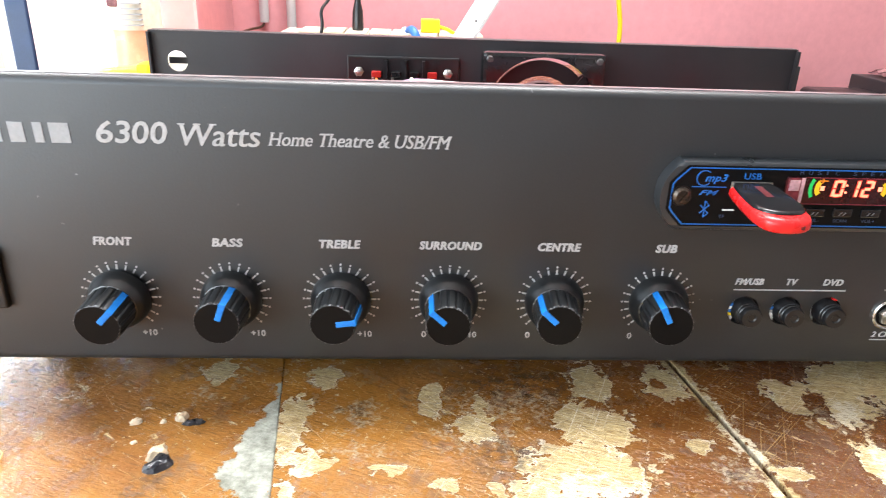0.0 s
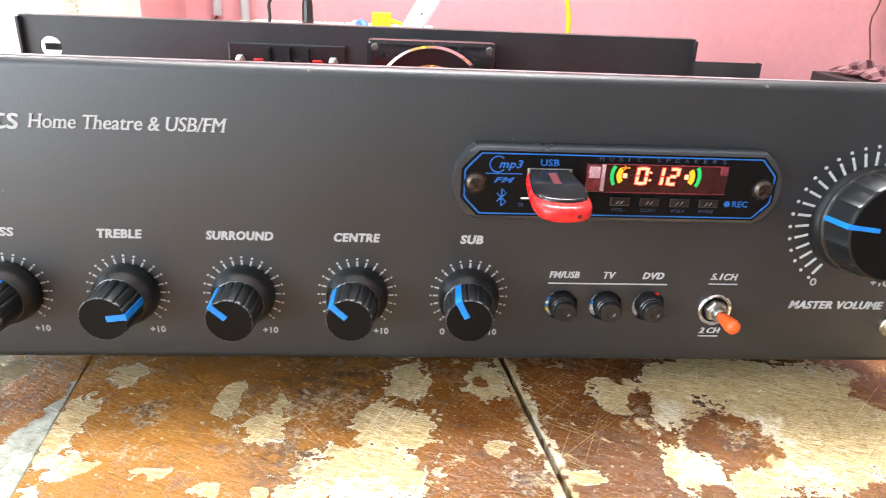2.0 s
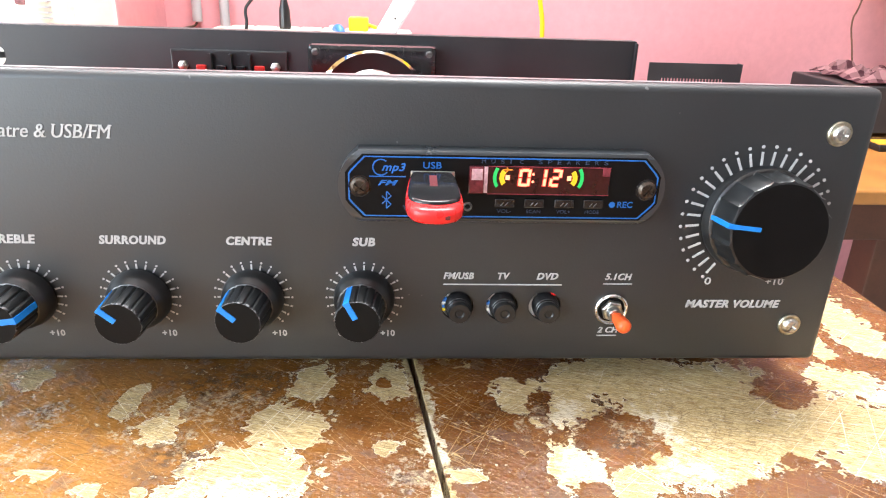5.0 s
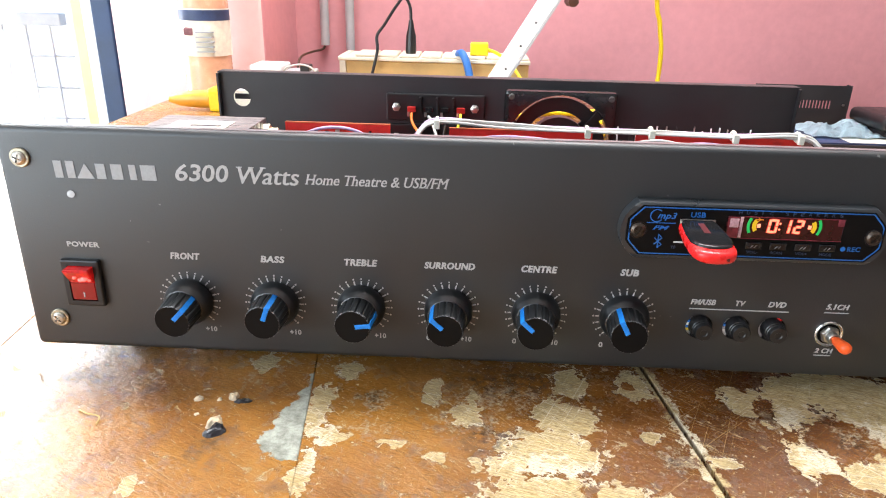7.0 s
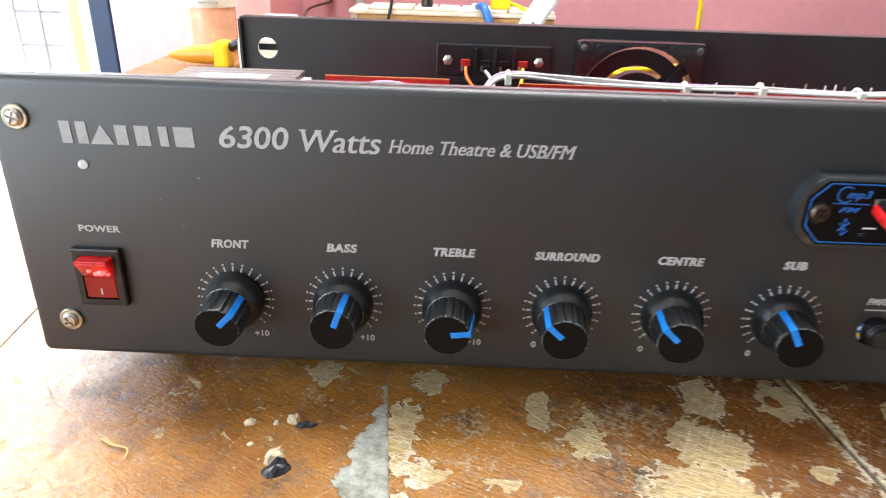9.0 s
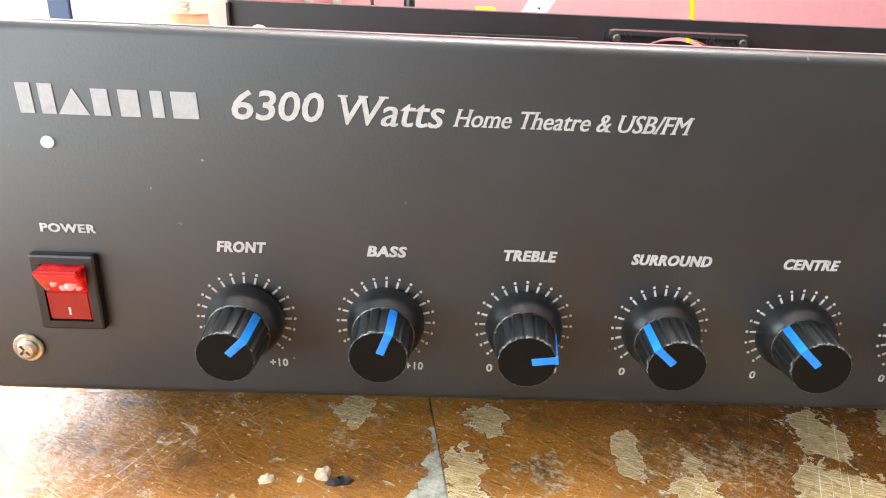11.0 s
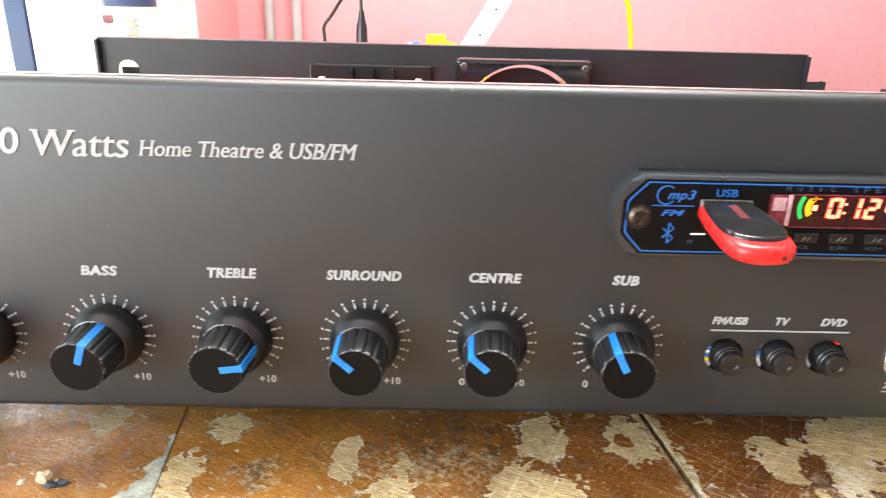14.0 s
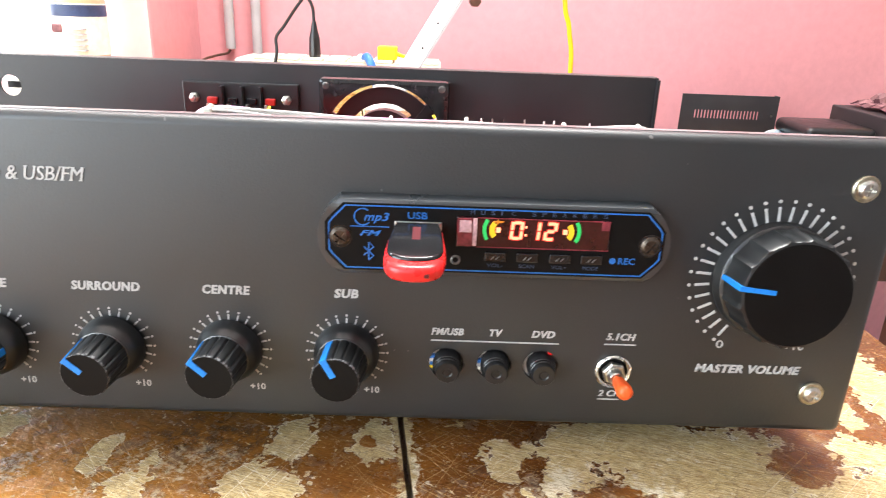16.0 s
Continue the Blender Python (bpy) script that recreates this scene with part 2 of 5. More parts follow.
def worn_table():
    """Chipped orange varnish over pale wood: bare patches, scratches, grime."""
    n = Nodes("worn_varnished_wood")
    at = n.coords()

    def centred(scale, detail, rough):
        return n.vec("SUBTRACT", n.noise(at, scale, detail, rough, color=True), (0.5, 0.5, 0.5))

    def stretched(turn, sx, sy, shift=0.0):
        m = n.node("ShaderNodeMapping", Vector=at, Rotation=(0, 0, radians(turn)), Location=(shift, shift * 0.7, 0))
        return n.vec("MULTIPLY", m.outputs[0], (sx, sy, 1))

    p = n.vec("ADD", at, n.vec("MULTIPLY", centred(42, 3, 0.5), (0.009, 0.009, 0)))
    p = n.vec("ADD", p, n.vec("MULTIPLY", centred(160, 5, 0.6), (0.013, 0.013, 0)))

    def field(spots):
        out = None
        for x, y, rx, ry in spots:
            d = n.vec("LENGTH", n.vec("MULTIPLY", n.vec("SUBTRACT", p, (x, y, 0)), (1 / rx, 1 / ry, 0)))
            f = n.math("SUBTRACT", 1.0, d)
            out = f if out is None else n.math("SMOOTH_MAX", out, f, 0.45)
        return out

    middle_bare = [(0.075, 0.004, 0.009, 0.014), (0.069, -0.023, 0.0135, 0.0145), (0.061, -0.047, 0.0235, 0.013), (0.045, -0.058, 0.009, 0.007), (0.066, -0.078, 0.036, 0.016),
                   (0.027, -0.025, 0.009, 0.008), (0.012, -0.010, 0.0042, 0.0125), (0.104, 0.003, 0.008, 0.0125), (0.104, -0.036, 0.0045, 0.004), (0.030, -0.014, 0.0035, 0.006),
                   (-0.029, 0.008, 0.007, 0.008), (0.032, -0.056, 0.0035, 0.004), (0.016, -0.054, 0.0045, 0.004), (-0.004, -0.046, 0.008, 0.0024), (-0.030, -0.044, 0.0085, 0.006),
                   (-0.0385, -0.026, 0.0058, 0.020), (-0.0355, -0.067, 0.004, 0.0135), (-0.071, 0.011, 0.0065, 0.008), (-0.098, -0.077, 0.0035, 0.005), (0.006, -0.1, 0.02, 0.02)]
    side_bare = [(0.152, -0.004, 0.0095, 0.0135), (0.171, -0.011, 0.0105, 0.0205), (0.196, 0.007, 0.030, 0.0165), (0.206, -0.018, 0.0225, 0.016), (0.234, -0.004, 0.0265, 0.0225), (0.205, -0.044, 0.0235, 0.016),
                 (0.165, -0.046, 0.009, 0.0125), (0.183, -0.056, 0.0105, 0.008), (0.234, -0.033, 0.0265, 0.017), (0.269, -0.024, 0.022, 0.020), (0.265, -0.045, 0.012, 0.0105), (0.286, 0.003, 0.0145, 0.0115),
                 (0.130, -0.050, 0.0065, 0.0045), (0.156, -0.023, 0.002, 0.003), (0.305, -0.02, 0.02, 0.02), (0.315, 0.05, 0.012, 0.05), (0.29, 0.03, 0.006, 0.02), (0.16, -0.1, 0.03, 0.03), (0.32, -0.07, 0.03, 0.02)]
    bare_spots = middle_bare + side_bare
    kept_spots = [(0.184, -0.031, 0.0165, 0.015), (0.160, -0.011, 0.0055, 0.007), (0.156, 0.011, 0.0115, 0.0085), (0.256, -0.004, 0.014, 0.0115), (0.234, -0.060, 0.024, 0.009), (0.239, -0.046, 0.007, 0.0035),
                  (0.168, -0.058, 0.0055, 0.005), (0.074, -0.011, 0.0042, 0.0032), (0.079, -0.040, 0.0022, 0.0055), (0.301, 0.015, 0.0165, 0.0055), (0.102, 0.001, 0.003, 0.004), (0.074, -0.070, 0.005, 0.0055)]
    soot_spots = [(-0.0765, -0.047, 0.0085, 0.0095), (-0.0785, -0.059, 0.004, 0.009), (0.047, 0.001, 0.034, 0.020), (0.185, -0.033, 0.012, 0.01), (0.256, -0.004, 0.013, 0.011), (0.035, -0.040, 0.020, 0.014), (0.108, -0.054, 0.0065, 0.006), (-0.016, -0.016, 0.009, 0.009)]
    filler_spots = [(-0.0445, -0.014, 0.0035, 0.018), (-0.0455, -0.034, 0.0085, 0.0155), (-0.0475, -0.050, 0.0100, 0.010), (-0.042, -0.046, 0.005, 0.0145)]
    scuff_spots = [(-0.072, 0.010, 0.008, 0.006), (-0.072, -0.004, 0.005, 0.007), (-0.015, -0.016, 0.009, 0.008), (0.040, -0.013, 0.025, 0.010), (0.027, -0.028, 0.016, 0.009),
                   (-0.015, -0.038, 0.008, 0.004), (0.190, -0.029, 0.010, 0.006), (0.158, -0.022, 0.012, 0.007), (0.110, -0.050, 0.009, 0.009)]
    white_spots = [(0.059, -0.056, 0.0175, 0.008), (0.167, -0.046, 0.008, 0.0125), (0.199, -0.027, 0.009, 0.015), (0.203, -0.049, 0.012, 0.0075), (0.169, -0.018, 0.008, 0.0095), (0.120, -0.032, 0.005, 0.030), (0.295, -0.008, 0.013, 0.0075), (-0.033, -0.05, 0.006, 0.02)]
    ragged = n.math("SUBTRACT", n.noise(at, 230, 5, 0.62), 0.5)

    def mask(spots, gain, amp):
        return n.math("MULTIPLY", n.math("ADD", field(spots), n.math("MULTIPLY", ragged, amp)), gain, clamp=True)

    edge = n.math("ADD", field(bare_spots), n.math("MULTIPLY", ragged, 1.9))
    bare = n.math("MULTIPLY", edge, 22, clamp=True)
    kept = mask(kept_spots, 12, 1.4)
    soot = mask(soot_spots, 1.6, 1.6)
    at_parts = n.node("ShaderNodeSeparateXYZ", Vector=at)
    beside = n.math("LESS_THAN", n.math("ADD", at_parts.outputs[0], n.math("MULTIPLY", at_parts.outputs[1], 0.112)), -0.0455)
    pale = n.math("MULTIPLY", mask(filler_spots, 14, 0.9), beside)
    scuff = mask(scuff_spots, 2.2, 6.0)
    white = mask(white_spots, 1.6, 4.5)
    # strips of bare wood along the open joint, and small chips everywhere
    sep = n.node("ShaderNodeSeparateXYZ", Vector=p)
    joint = n.math("ABSOLUTE", n.math("SUBTRACT", n.math("ADD", sep.outputs[0], n.math("MULTIPLY", sep.outputs[1], 0.13)), 0.1148))
    strip = n.math("MULTIPLY", n.math("ADD", n.math("SUBTRACT", 0.0036, joint), n.math("MULTIPLY", ragged, 0.02)), 1200, clamp=True)
    chips = n.math("MULTIPLY", n.math("SUBTRACT", n.noise(p, 95, 8, 0.68), 0.635), 50, clamp=True)
    flakes = n.math("MULTIPLY", n.math("SUBTRACT", n.noise(stretched(40, 60, 190), 1.0, 6, 0.65), 0.64), 45, clamp=True)
    bits = n.math("MULTIPLY", n.math("SUBTRACT", n.noise(at, 480, 4, 0.6), 0.64), 40, clamp=True)
    bare = n.math("MAXIMUM", n.math("MAXIMUM", bare, strip), n.math("MAXIMUM", n.math("MAXIMUM", chips, flakes), bits))
    bare = n.math("MULTIPLY", bare, n.math("SUBTRACT", 1.0, kept), clamp=True)
    # straight fine scratches in many directions
    cuts = None
    for turn, shift, low in ((33, 0.0, 0.655), (-42, 3.1, 0.662), (8, 7.7, 0.675), (52, 5.2, 0.665), (-65, 4.4, 0.675)):
        c = n.math("MULTIPLY", n.math("SUBTRACT", n.noise(stretched(turn, 13, 1900, shift), 1.0, 2, 0.5), low), 30, clamp=True)
        cuts = c if cuts is None else n.math("MAXIMUM", cuts, c)
    cuts = n.math("MULTIPLY", cuts, n.step(n.noise(at, 22, 3, 0.6), 0.40, 0.56, 0.25, 1.0))
    grain = n.noise(stretched(18, 130, 1300), 1.0, 6, 0.78)
    figure = n.noise(stretched(14, 30, 210), 1.0, 5, 0.6)
    big = n.noise(at, 14, 5, 0.6)
    mid = n.noise(at, 75, 7, 0.72)
    side = n.step(n.math("ADD", at_parts.outputs[0], n.math("MULTIPLY", n.math("SUBTRACT", big, 0.5), 0.25)), -0.03, 0.12)
    dark_tone = n.mix(side, (0.23, 0.088, 0.014), (0.080, 0.026, 0.006))
    light_tone = n.mix(side, (0.40, 0.180, 0.028), (0.195, 0.070, 0.011))
    varnish = n.mix(n.step(big, 0.36, 0.64), dark_tone, light_tone)
    varnish = n.mix(n.step(mid, 0.52, 0.66, 0, 0.65), varnish, (0.075, 0.028, 0.010))
    varnish = n.mix(n.step(n.noise(at, 700, 3, 0.6), 0.58, 0.68, 0, 0.45), varnish, (0.46, 0.25, 0.08))
    varnish = n.mix(n.step(n.noise(stretched(24, 90, 900, 4.0), 1.0, 5, 0.7), 0.54, 0.66, 0, 0.6), varnish, (0.06, 0.024, 0.008))
    varnish = n.mix(n.math("MULTIPLY", cuts, 0.7), varnish, (0.56, 0.37, 0.16))
    nicks = n.math("MULTIPLY", n.math("SUBTRACT", n.noise(stretched(-20, 40, 1500, 9.0), 1.0, 3, 0.6), 0.66), 26, clamp=True)
    varnish = n.mix(n.math("MULTIPLY", nicks, 0.75), varnish, (0.030, 0.014, 0.006))
    varnish = n.mix(n.math("MULTIPLY", soot, n.step(n.noise(at, 180, 6, 0.75), 0.42, 0.56, 0.0, 0.75)), varnish, (0.038, 0.022, 0.012))
    varnish = n.mix(n.math("MULTIPLY", scuff, n.step(n.noise(at, 520, 5, 0.7), 0.46, 0.58, 0.0, 0.6)), varnish, (0.52, 0.43, 0.29))
    wood = n.mix(n.step(grain, 0.43, 0.57), (0.36, 0.235, 0.088), (0.65, 0.53, 0.315))
    wood = n.mix(n.step(figure, 0.42, 0.64, 0, 0.6), wood, (0.55, 0.41, 0.18))
    wood = n.mix(n.math("MULTIPLY", white, 0.62), wood, (0.78, 0.72, 0.58))
    wood = n.mix(n.step(n.noise(at, 300, 8, 0.85), 0.55, 0.63, 0, 0.7), wood, (0.15, 0.10, 0.055))
    wood = n.mix(n.step(n.noise(stretched(18, 420, 1900, 2.0), 1.0, 4, 0.8), 0.56, 0.66, 0, 0.75), wood, (0.15, 0.09, 0.04))
    pores = n.noise(stretched(18, 260, 2700, 1.3), 1.0, 3, 0.6)
    wood = n.mix(n.step(pores, 0.51, 0.61, 0, 0.65), wood, (0.15, 0.09, 0.035))
    dents = n.node("ShaderNodeTexVoronoi", Vector=stretched(-30, 260, 700, 0.4), Scale=1.0)
    dents.feature = "DISTANCE_TO_EDGE"
    wood = n.mix(n.math("MULTIPLY", n.step(dents.outputs["Distance"], 0.0, 0.045, 0.75, 0.0), n.step(big, 0.45, 0.6)), wood, (0.16, 0.10, 0.05))
    wood = n.mix(n.math("MULTIPLY", cuts, 0.65), wood, (0.84, 0.78, 0.64))
    wood = n.mix(n.math("MULTIPLY", soot, n.step(n.noise(at, 210, 6, 0.75), 0.44, 0.6, 0.0, 0.85)), wood, (0.07, 0.055, 0.045))
    rim = n.step(n.math("ABSOLUTE", n.math("SUBTRACT", edge, 0.07)), 0.0, 0.08, 1.0, 0.0)
    wood = n.mix(n.math("MULTIPLY", rim, n.step(mid, 0.42, 0.58, 0.0, 0.7)), wood, (0.86, 0.81, 0.66))
    # thin dark line painted outside each chip as the edge's small shadow
    lip = n.math("MULTIPLY", n.step(n.math("ABSOLUTE", n.math("ADD", edge, 0.05)), 0.0, 0.06, 1.0, 0.0), n.step(mid, 0.40, 0.56, 0.0, 0.8))
    varnish = n.mix(lip, varnish, (0.05, 0.020, 0.007))
    color = n.mix(bare, varnish, wood)
    filler = n.mix(n.step(n.noise(at, 160, 6, 0.7), 0.38, 0.62), (0.17, 0.175, 0.14), (0.44, 0.445, 0.38))
    color = n.mix(pale, color, filler)
    worn = n.math("MAXIMUM", bare, pale)
    rough = n.math("ADD", n.math("MULTIPLY", worn, 0.45), n.step(mid, 0.35, 0.65, 0.13, 0.34), clamp=True)
    n.set(Base_Color=color, Roughness=rough, Specular_IOR_Level=n.step(worn, 0.0, 1.0, 0.55, 0.22))
    lumps = n.math("ADD", n.noise(at, 62, 5, 0.6), n.math("ADD", n.math("MULTIPLY", n.noise(at, 260, 6, 0.72), 0.7), n.math("MULTIPLY", n.noise(stretched(25, 300, 900, 6.0), 1.0, 4, 0.6), 0.45)))
    height = n.math("ADD", n.math("MULTIPLY", lumps, 0.7), n.math("MULTIPLY", worn, -0.5))
    height = n.math("ADD", height, n.math("MULTIPLY", n.math("ADD", n.math("MULTIPLY", grain, worn), n.math("MULTIPLY", cuts, -1.0)), 0.2))
    n.bump(height, 0.62, 0.0015)
    return n.mat


TABLE = worn_table()


def checked_cloth():
    n = Nodes("maroon_checked_cloth_weave")
    sep = n.node("ShaderNodeSeparateXYZ", Vector=n.coords())
    bands = [n.math("GREATER_THAN", n.math("SINE", n.math("MULTIPLY", sep.outputs[i], 230.0)), 0.2) for i in (0, 1)]
    tone = n.math("MULTIPLY", n.math("ADD", *bands), 0.5)
    color = n.mix(tone, (0.45, 0.24, 0.25), (0.10, 0.03, 0.04))
    n.set(Base_Color=color, Roughness=0.9)
    n.bump(n.noise(n.coords(), 900, 2), 0.5, 0.0004)
    return n.mat


CHECKED = checked_cloth()


def worn_edge():
    n = Nodes("worn_plastic_rim")
    n.set(Base_Color=n.mix(n.step(n.noise(n.coords(), 900, 3), 0.5, 0.6), (0.010, 0.010, 0.011), (0.17, 0.17, 0.175)), Roughness=0.4)
    return n.mat


WORNEDGE = worn_edge()


# ---- building helpers ----
def world_of(ob):
    m = ob.matrix_basis.copy()
    return world_of(ob.parent) @ ob.matrix_parent_inverse @ m if ob.parent else m


def part(name, bm, material, parent=None, label="", at=None, smooth=None):
    """Link a bmesh, or a ready mesh, as one mesh object under a thing or a part."""
    if isinstance(bm, bmesh.types.BMesh):
        me = bpy.data.meshes.new(name)
        bmesh.ops.recalc_face_normals(bm, faces=bm.faces)
        bm.to_mesh(me)
        bm.free()
        me.materials.append(material)
        if smooth:
            for poly in me.polygons:
                poly.use_smooth = True
            me.set_sharp_from_angle(angle=radians(smooth))
    else:
        me = bm
    ob = new(name, me)
    if parent:
        ob.parent = parent
        ob.matrix_parent_inverse = world_of(parent).inverted()
    if at is not None:
        ob.matrix_basis = at
    if label:
        ob["label"] = label
    return ob


def thing(name, at, label, category, group="", kind=""):
    ob = new(name)
    ob.empty_display_size = 0.02
    ob.matrix_basis = Matrix.Translation(at)
    return tagged(ob, label, category, group, kind)


def box(lo, hi, bevel=0.0, bm=None, segments=2):
    bm = bm or bmesh.new()
    size = [b - a for a, b in zip(lo, hi)]
    mid = [(a + b) / 2 for a, b in zip(lo, hi)]
    made = bmesh.ops.create_cube(bm, size=1, matrix=Matrix.LocRotScale(mid, None, size))
    if bevel:
        edges = {e for v in made["verts"] for e in v.link_edges}
        bmesh.ops.bevel(bm, geom=list(edges), offset=bevel, segments=segments, affect="EDGES", profile=0.5)
    return bm


def lathe(profile, n=32, bm=None, flute=0.0, flutes=0, fluted=(), closed=False):
    """Turn (radius, z) pairs about z. Rings whose index is in fluted get scallops."""
    bm = bm or bmesh.new()
    rings = []
    for i, (r, z) in enumerate(profile):
        if r <= 1e-7:
            rings.append([bm.verts.new((0, 0, z))])
            continue
        ring = []
        for k in range(n):
            a = 2 * math.pi * k / n
            q = r * (1 - flute * (0.5 + 0.5 * math.cos(flutes * a)) ** 7) if i in fluted else r
            ring.append(bm.verts.new((q * math.cos(a), q * math.sin(a), z)))
        rings.append(ring)
    for a, b in zip(rings, rings[1:] + rings[:1] if closed else rings[1:]):
        for k in range(n):
            j = (k + 1) % n
            if len(a) == 1:
                bm.faces.new((a[0], b[k], b[j]))
            elif len(b) == 1:
                bm.faces.new((a[k], a[j], b[0]))
            else:
                bm.faces.new((a[k], a[j], b[j], b[k]))
    for ring in (rings[0], rings[-1]):
        if len(ring) > 2 and not closed:
            bm.faces.new(ring)
    return bm


def prism(points, y0, y1, bevel=0.0, bm=None):
    """Extrude an outline of (x, z) from y0 to y1."""
    bm = bm or bmesh.new()
    a = [bm.verts.new((x, y0, z)) for x, z in points]
    b = [bm.verts.new((x, y1, z)) for x, z in points]
    front = bm.faces.new(a)
    bm.faces.new(b[::-1])
    for i in range(len(a)):
        j = (i + 1) % len(a)
        bm.faces.new((a[i], b[i], b[j], a[j]))
    if bevel:
        bmesh.ops.bevel(bm, geom=list(front.edges), offset=bevel, segments=2, affect="EDGES", profile=0.5)
    return bm


def smooth_path(points, steps=8):
    """Catmull-Rom through the points."""
    pts = [Vector(p) for p in points]
    ext = [2 * pts[0] - pts[1], *pts, 2 * pts[-1] - pts[-2]]
    out = []
    for i in range(1, len(ext) - 2):
        a, b, c, d = ext[i - 1:i + 3]
        for k in range(steps):
            t = k / steps
            out.append(0.5 * (2 * b + (c - a) * t + (2 * a - 5 * b + 4 * c - d) * t * t + (3 * b - a - 3 * c + d) * t ** 3))
    return out + [pts[-1]]


def tube(points, radius, n=8, bm=None, steps=8):
    bm = bm or bmesh.new()
    path = smooth_path(points, steps) if len(points) > 2 else [Vector(p) for p in points]
    rings, side = [], None
    for i, p in enumerate(path):
        way = (path[min(i + 1, len(path) - 1)] - path[max(i - 1, 0)]).normalized()
        if side is None:
            side = way.orthogonal().normalized()
        side = (side - way * side.dot(way)).normalized()
        other = way.cross(side)
        rings.append([bm.verts.new(p + radius * (math.cos(a) * side + math.sin(a) * other)) for a in (2 * math.pi * k / n for k in range(n))])
    for a, b in zip(rings, rings[1:]):
        for k in range(n):
            bm.faces.new((a[k], a[(k + 1) % n], b[(k + 1) % n], b[k]))
    bm.faces.new(rings[0][::-1])
    bm.faces.new(rings[-1])
    return bm


def add_serifs(bm, reach, height):
    """Short bars across the free ends of the stems of a flat-lying solid word."""
    top = max(v.co.z for v in bm.verts)
    ends = []
    for e in bm.edges:
        a, b = (v.co for v in e.verts)
        if min(a.z, b.z) < top - 1e-5 or abs(a.y - b.y) > 0.004 or not 0.05 < abs(a.x - b.x) < 0.26:
            continue
        flat = [f for f in e.link_faces if abs(f.normal.z) > 0.7]
        if len(flat) == 1:
            up = flat[0].calc_center_median().y > a.y
            if (up and abs(a.y) < 0.03) or (not up and a.y > 0.6):
                ends.append((min(a.x, b.x), max(a.x, b.x), a.y, up))
    for x0, x1, y, up in ends:
        y0, y1 = (y, y + height) if up else (y - height, y)
        corners = [bm.verts.new((x, yy, z)) for z in (0.0, top * 1.15) for x, yy in ((x0 - reach, y0), (x1 + reach, y0), (x1 + reach, y1), (x0 - reach, y1))]
        for f in ((3, 2, 1, 0), (4, 5, 6, 7), (0, 1, 5, 4), (1, 2, 6, 5), (2, 3, 7, 6), (3, 0, 4, 7)):
            bm.faces.new([corners[i] for i in f])


def lettering(name, text, x0, x1, z0, z1, y, material, parent, shear=0.0, bold=0.0, label="", thick=0.0, serif=0.0):
    """Printed words that fill the given rectangle of an upright face at depth y."""
    cu = bpy.data.curves.new(name, "FONT")
    cu.body, cu.shear, cu.offset, cu.resolution_u, cu.extrude = text, shear, bold, 3, 0.01
    cu.space_character = 1.0 + 3.0 * bold
    ob = new(name, cu)
    bpy.context.view_layer.update()
    me = bpy.data.meshes.new_from_object(ob.evaluated_get(bpy.context.evaluated_depsgraph_get()))
    bpy.data.objects.remove(ob)
    bpy.data.curves.remove(cu)
    bm = bmesh.new()
    bm.from_mesh(me)
    low = min(v.co.z for v in bm.verts)
    bmesh.ops.translate(bm, verts=bm.verts[:], vec=(0, 0, -low))
    if serif:
        add_serifs(bm, serif, 0.045)
    lo = [min(v.co[i] for v in bm.verts) for i in (0, 1)]
    hi = [max(v.co[i] for v in bm.verts) for i in (0, 1)]
    for v in bm.verts:
        v.co = (x0 + (v.co.x - lo[0]) / (hi[0] - lo[0]) * (x1 - thick - x0), y - 0.0001 * v.co.z / 0.02, z0 + (v.co.y - lo[1]) / (hi[1] - lo[1]) * (z1 - z0))
    if thick:
        twin = bmesh.ops.duplicate(bm, geom=bm.verts[:] + bm.edges[:] + bm.faces[:])["geom"]
        bmesh.ops.translate(bm, verts=[g for g in twin if isinstance(g, bmesh.types.BMVert)], vec=(thick, -0.00004, 0))
    bm.to_mesh(me)
    bm.free()
    me.materials.clear()
    me.materials.append(material)
    return part(name, me, material, parent, label)


def cut(bm, cutters):
    """The mesh of bm with the cutters' solids taken out."""
    obs = []
    for b in (bm, *cutters):
        me = bpy.data.meshes.new("solid")
        bmesh.ops.recalc_face_normals(b, faces=b.faces)
        b.to_mesh(me)
        b.free()
        obs.append(new("solid", me))
    for tool in obs[1:]:
        mod = obs[0].modifiers.new("cut", "BOOLEAN")
        mod.operation, mod.object, mod.solver = "DIFFERENCE", tool, "EXACT"
    bpy.context.view_layer.update()
    me = bpy.data.meshes.new_from_object(obs[0].evaluated_get(bpy.context.evaluated_depsgraph_get()))
    out = bmesh.new()
    out.from_mesh(me)
    for o in obs:
        bpy.data.objects.remove(o)
    return out


def rod_y(x, z, r, y0, y1, n=32):
    bm = bmesh.new()
    bmesh.ops.create_cone(bm, cap_ends=True, segments=n, radius1=r, radius2=r, depth=y1 - y0,
                          matrix=Matrix.Translation((x, (y0 + y1) / 2, z)) @ Matrix.Rotation(radians(90), 4, "X"))
    return bm


OUT = Matrix.Rotation(radians(90), 4, "X")  # local z points out of the front, towards -y


def front(x, z, y=0.0, turn=0.0):
    """A pose on the front panel; turn in degrees clockwise as seen from the front."""
    return Matrix.Translation((x, y, z)) @ OUT @ Matrix.Rotation(radians(-turn), 4, "Z")


# ---- room ----
FLOOR, CEIL = -0.76, 1.9


def structure(name, bm, material, label, category):
    return tagged(part(name, bm, material), label, category, kind="structure")


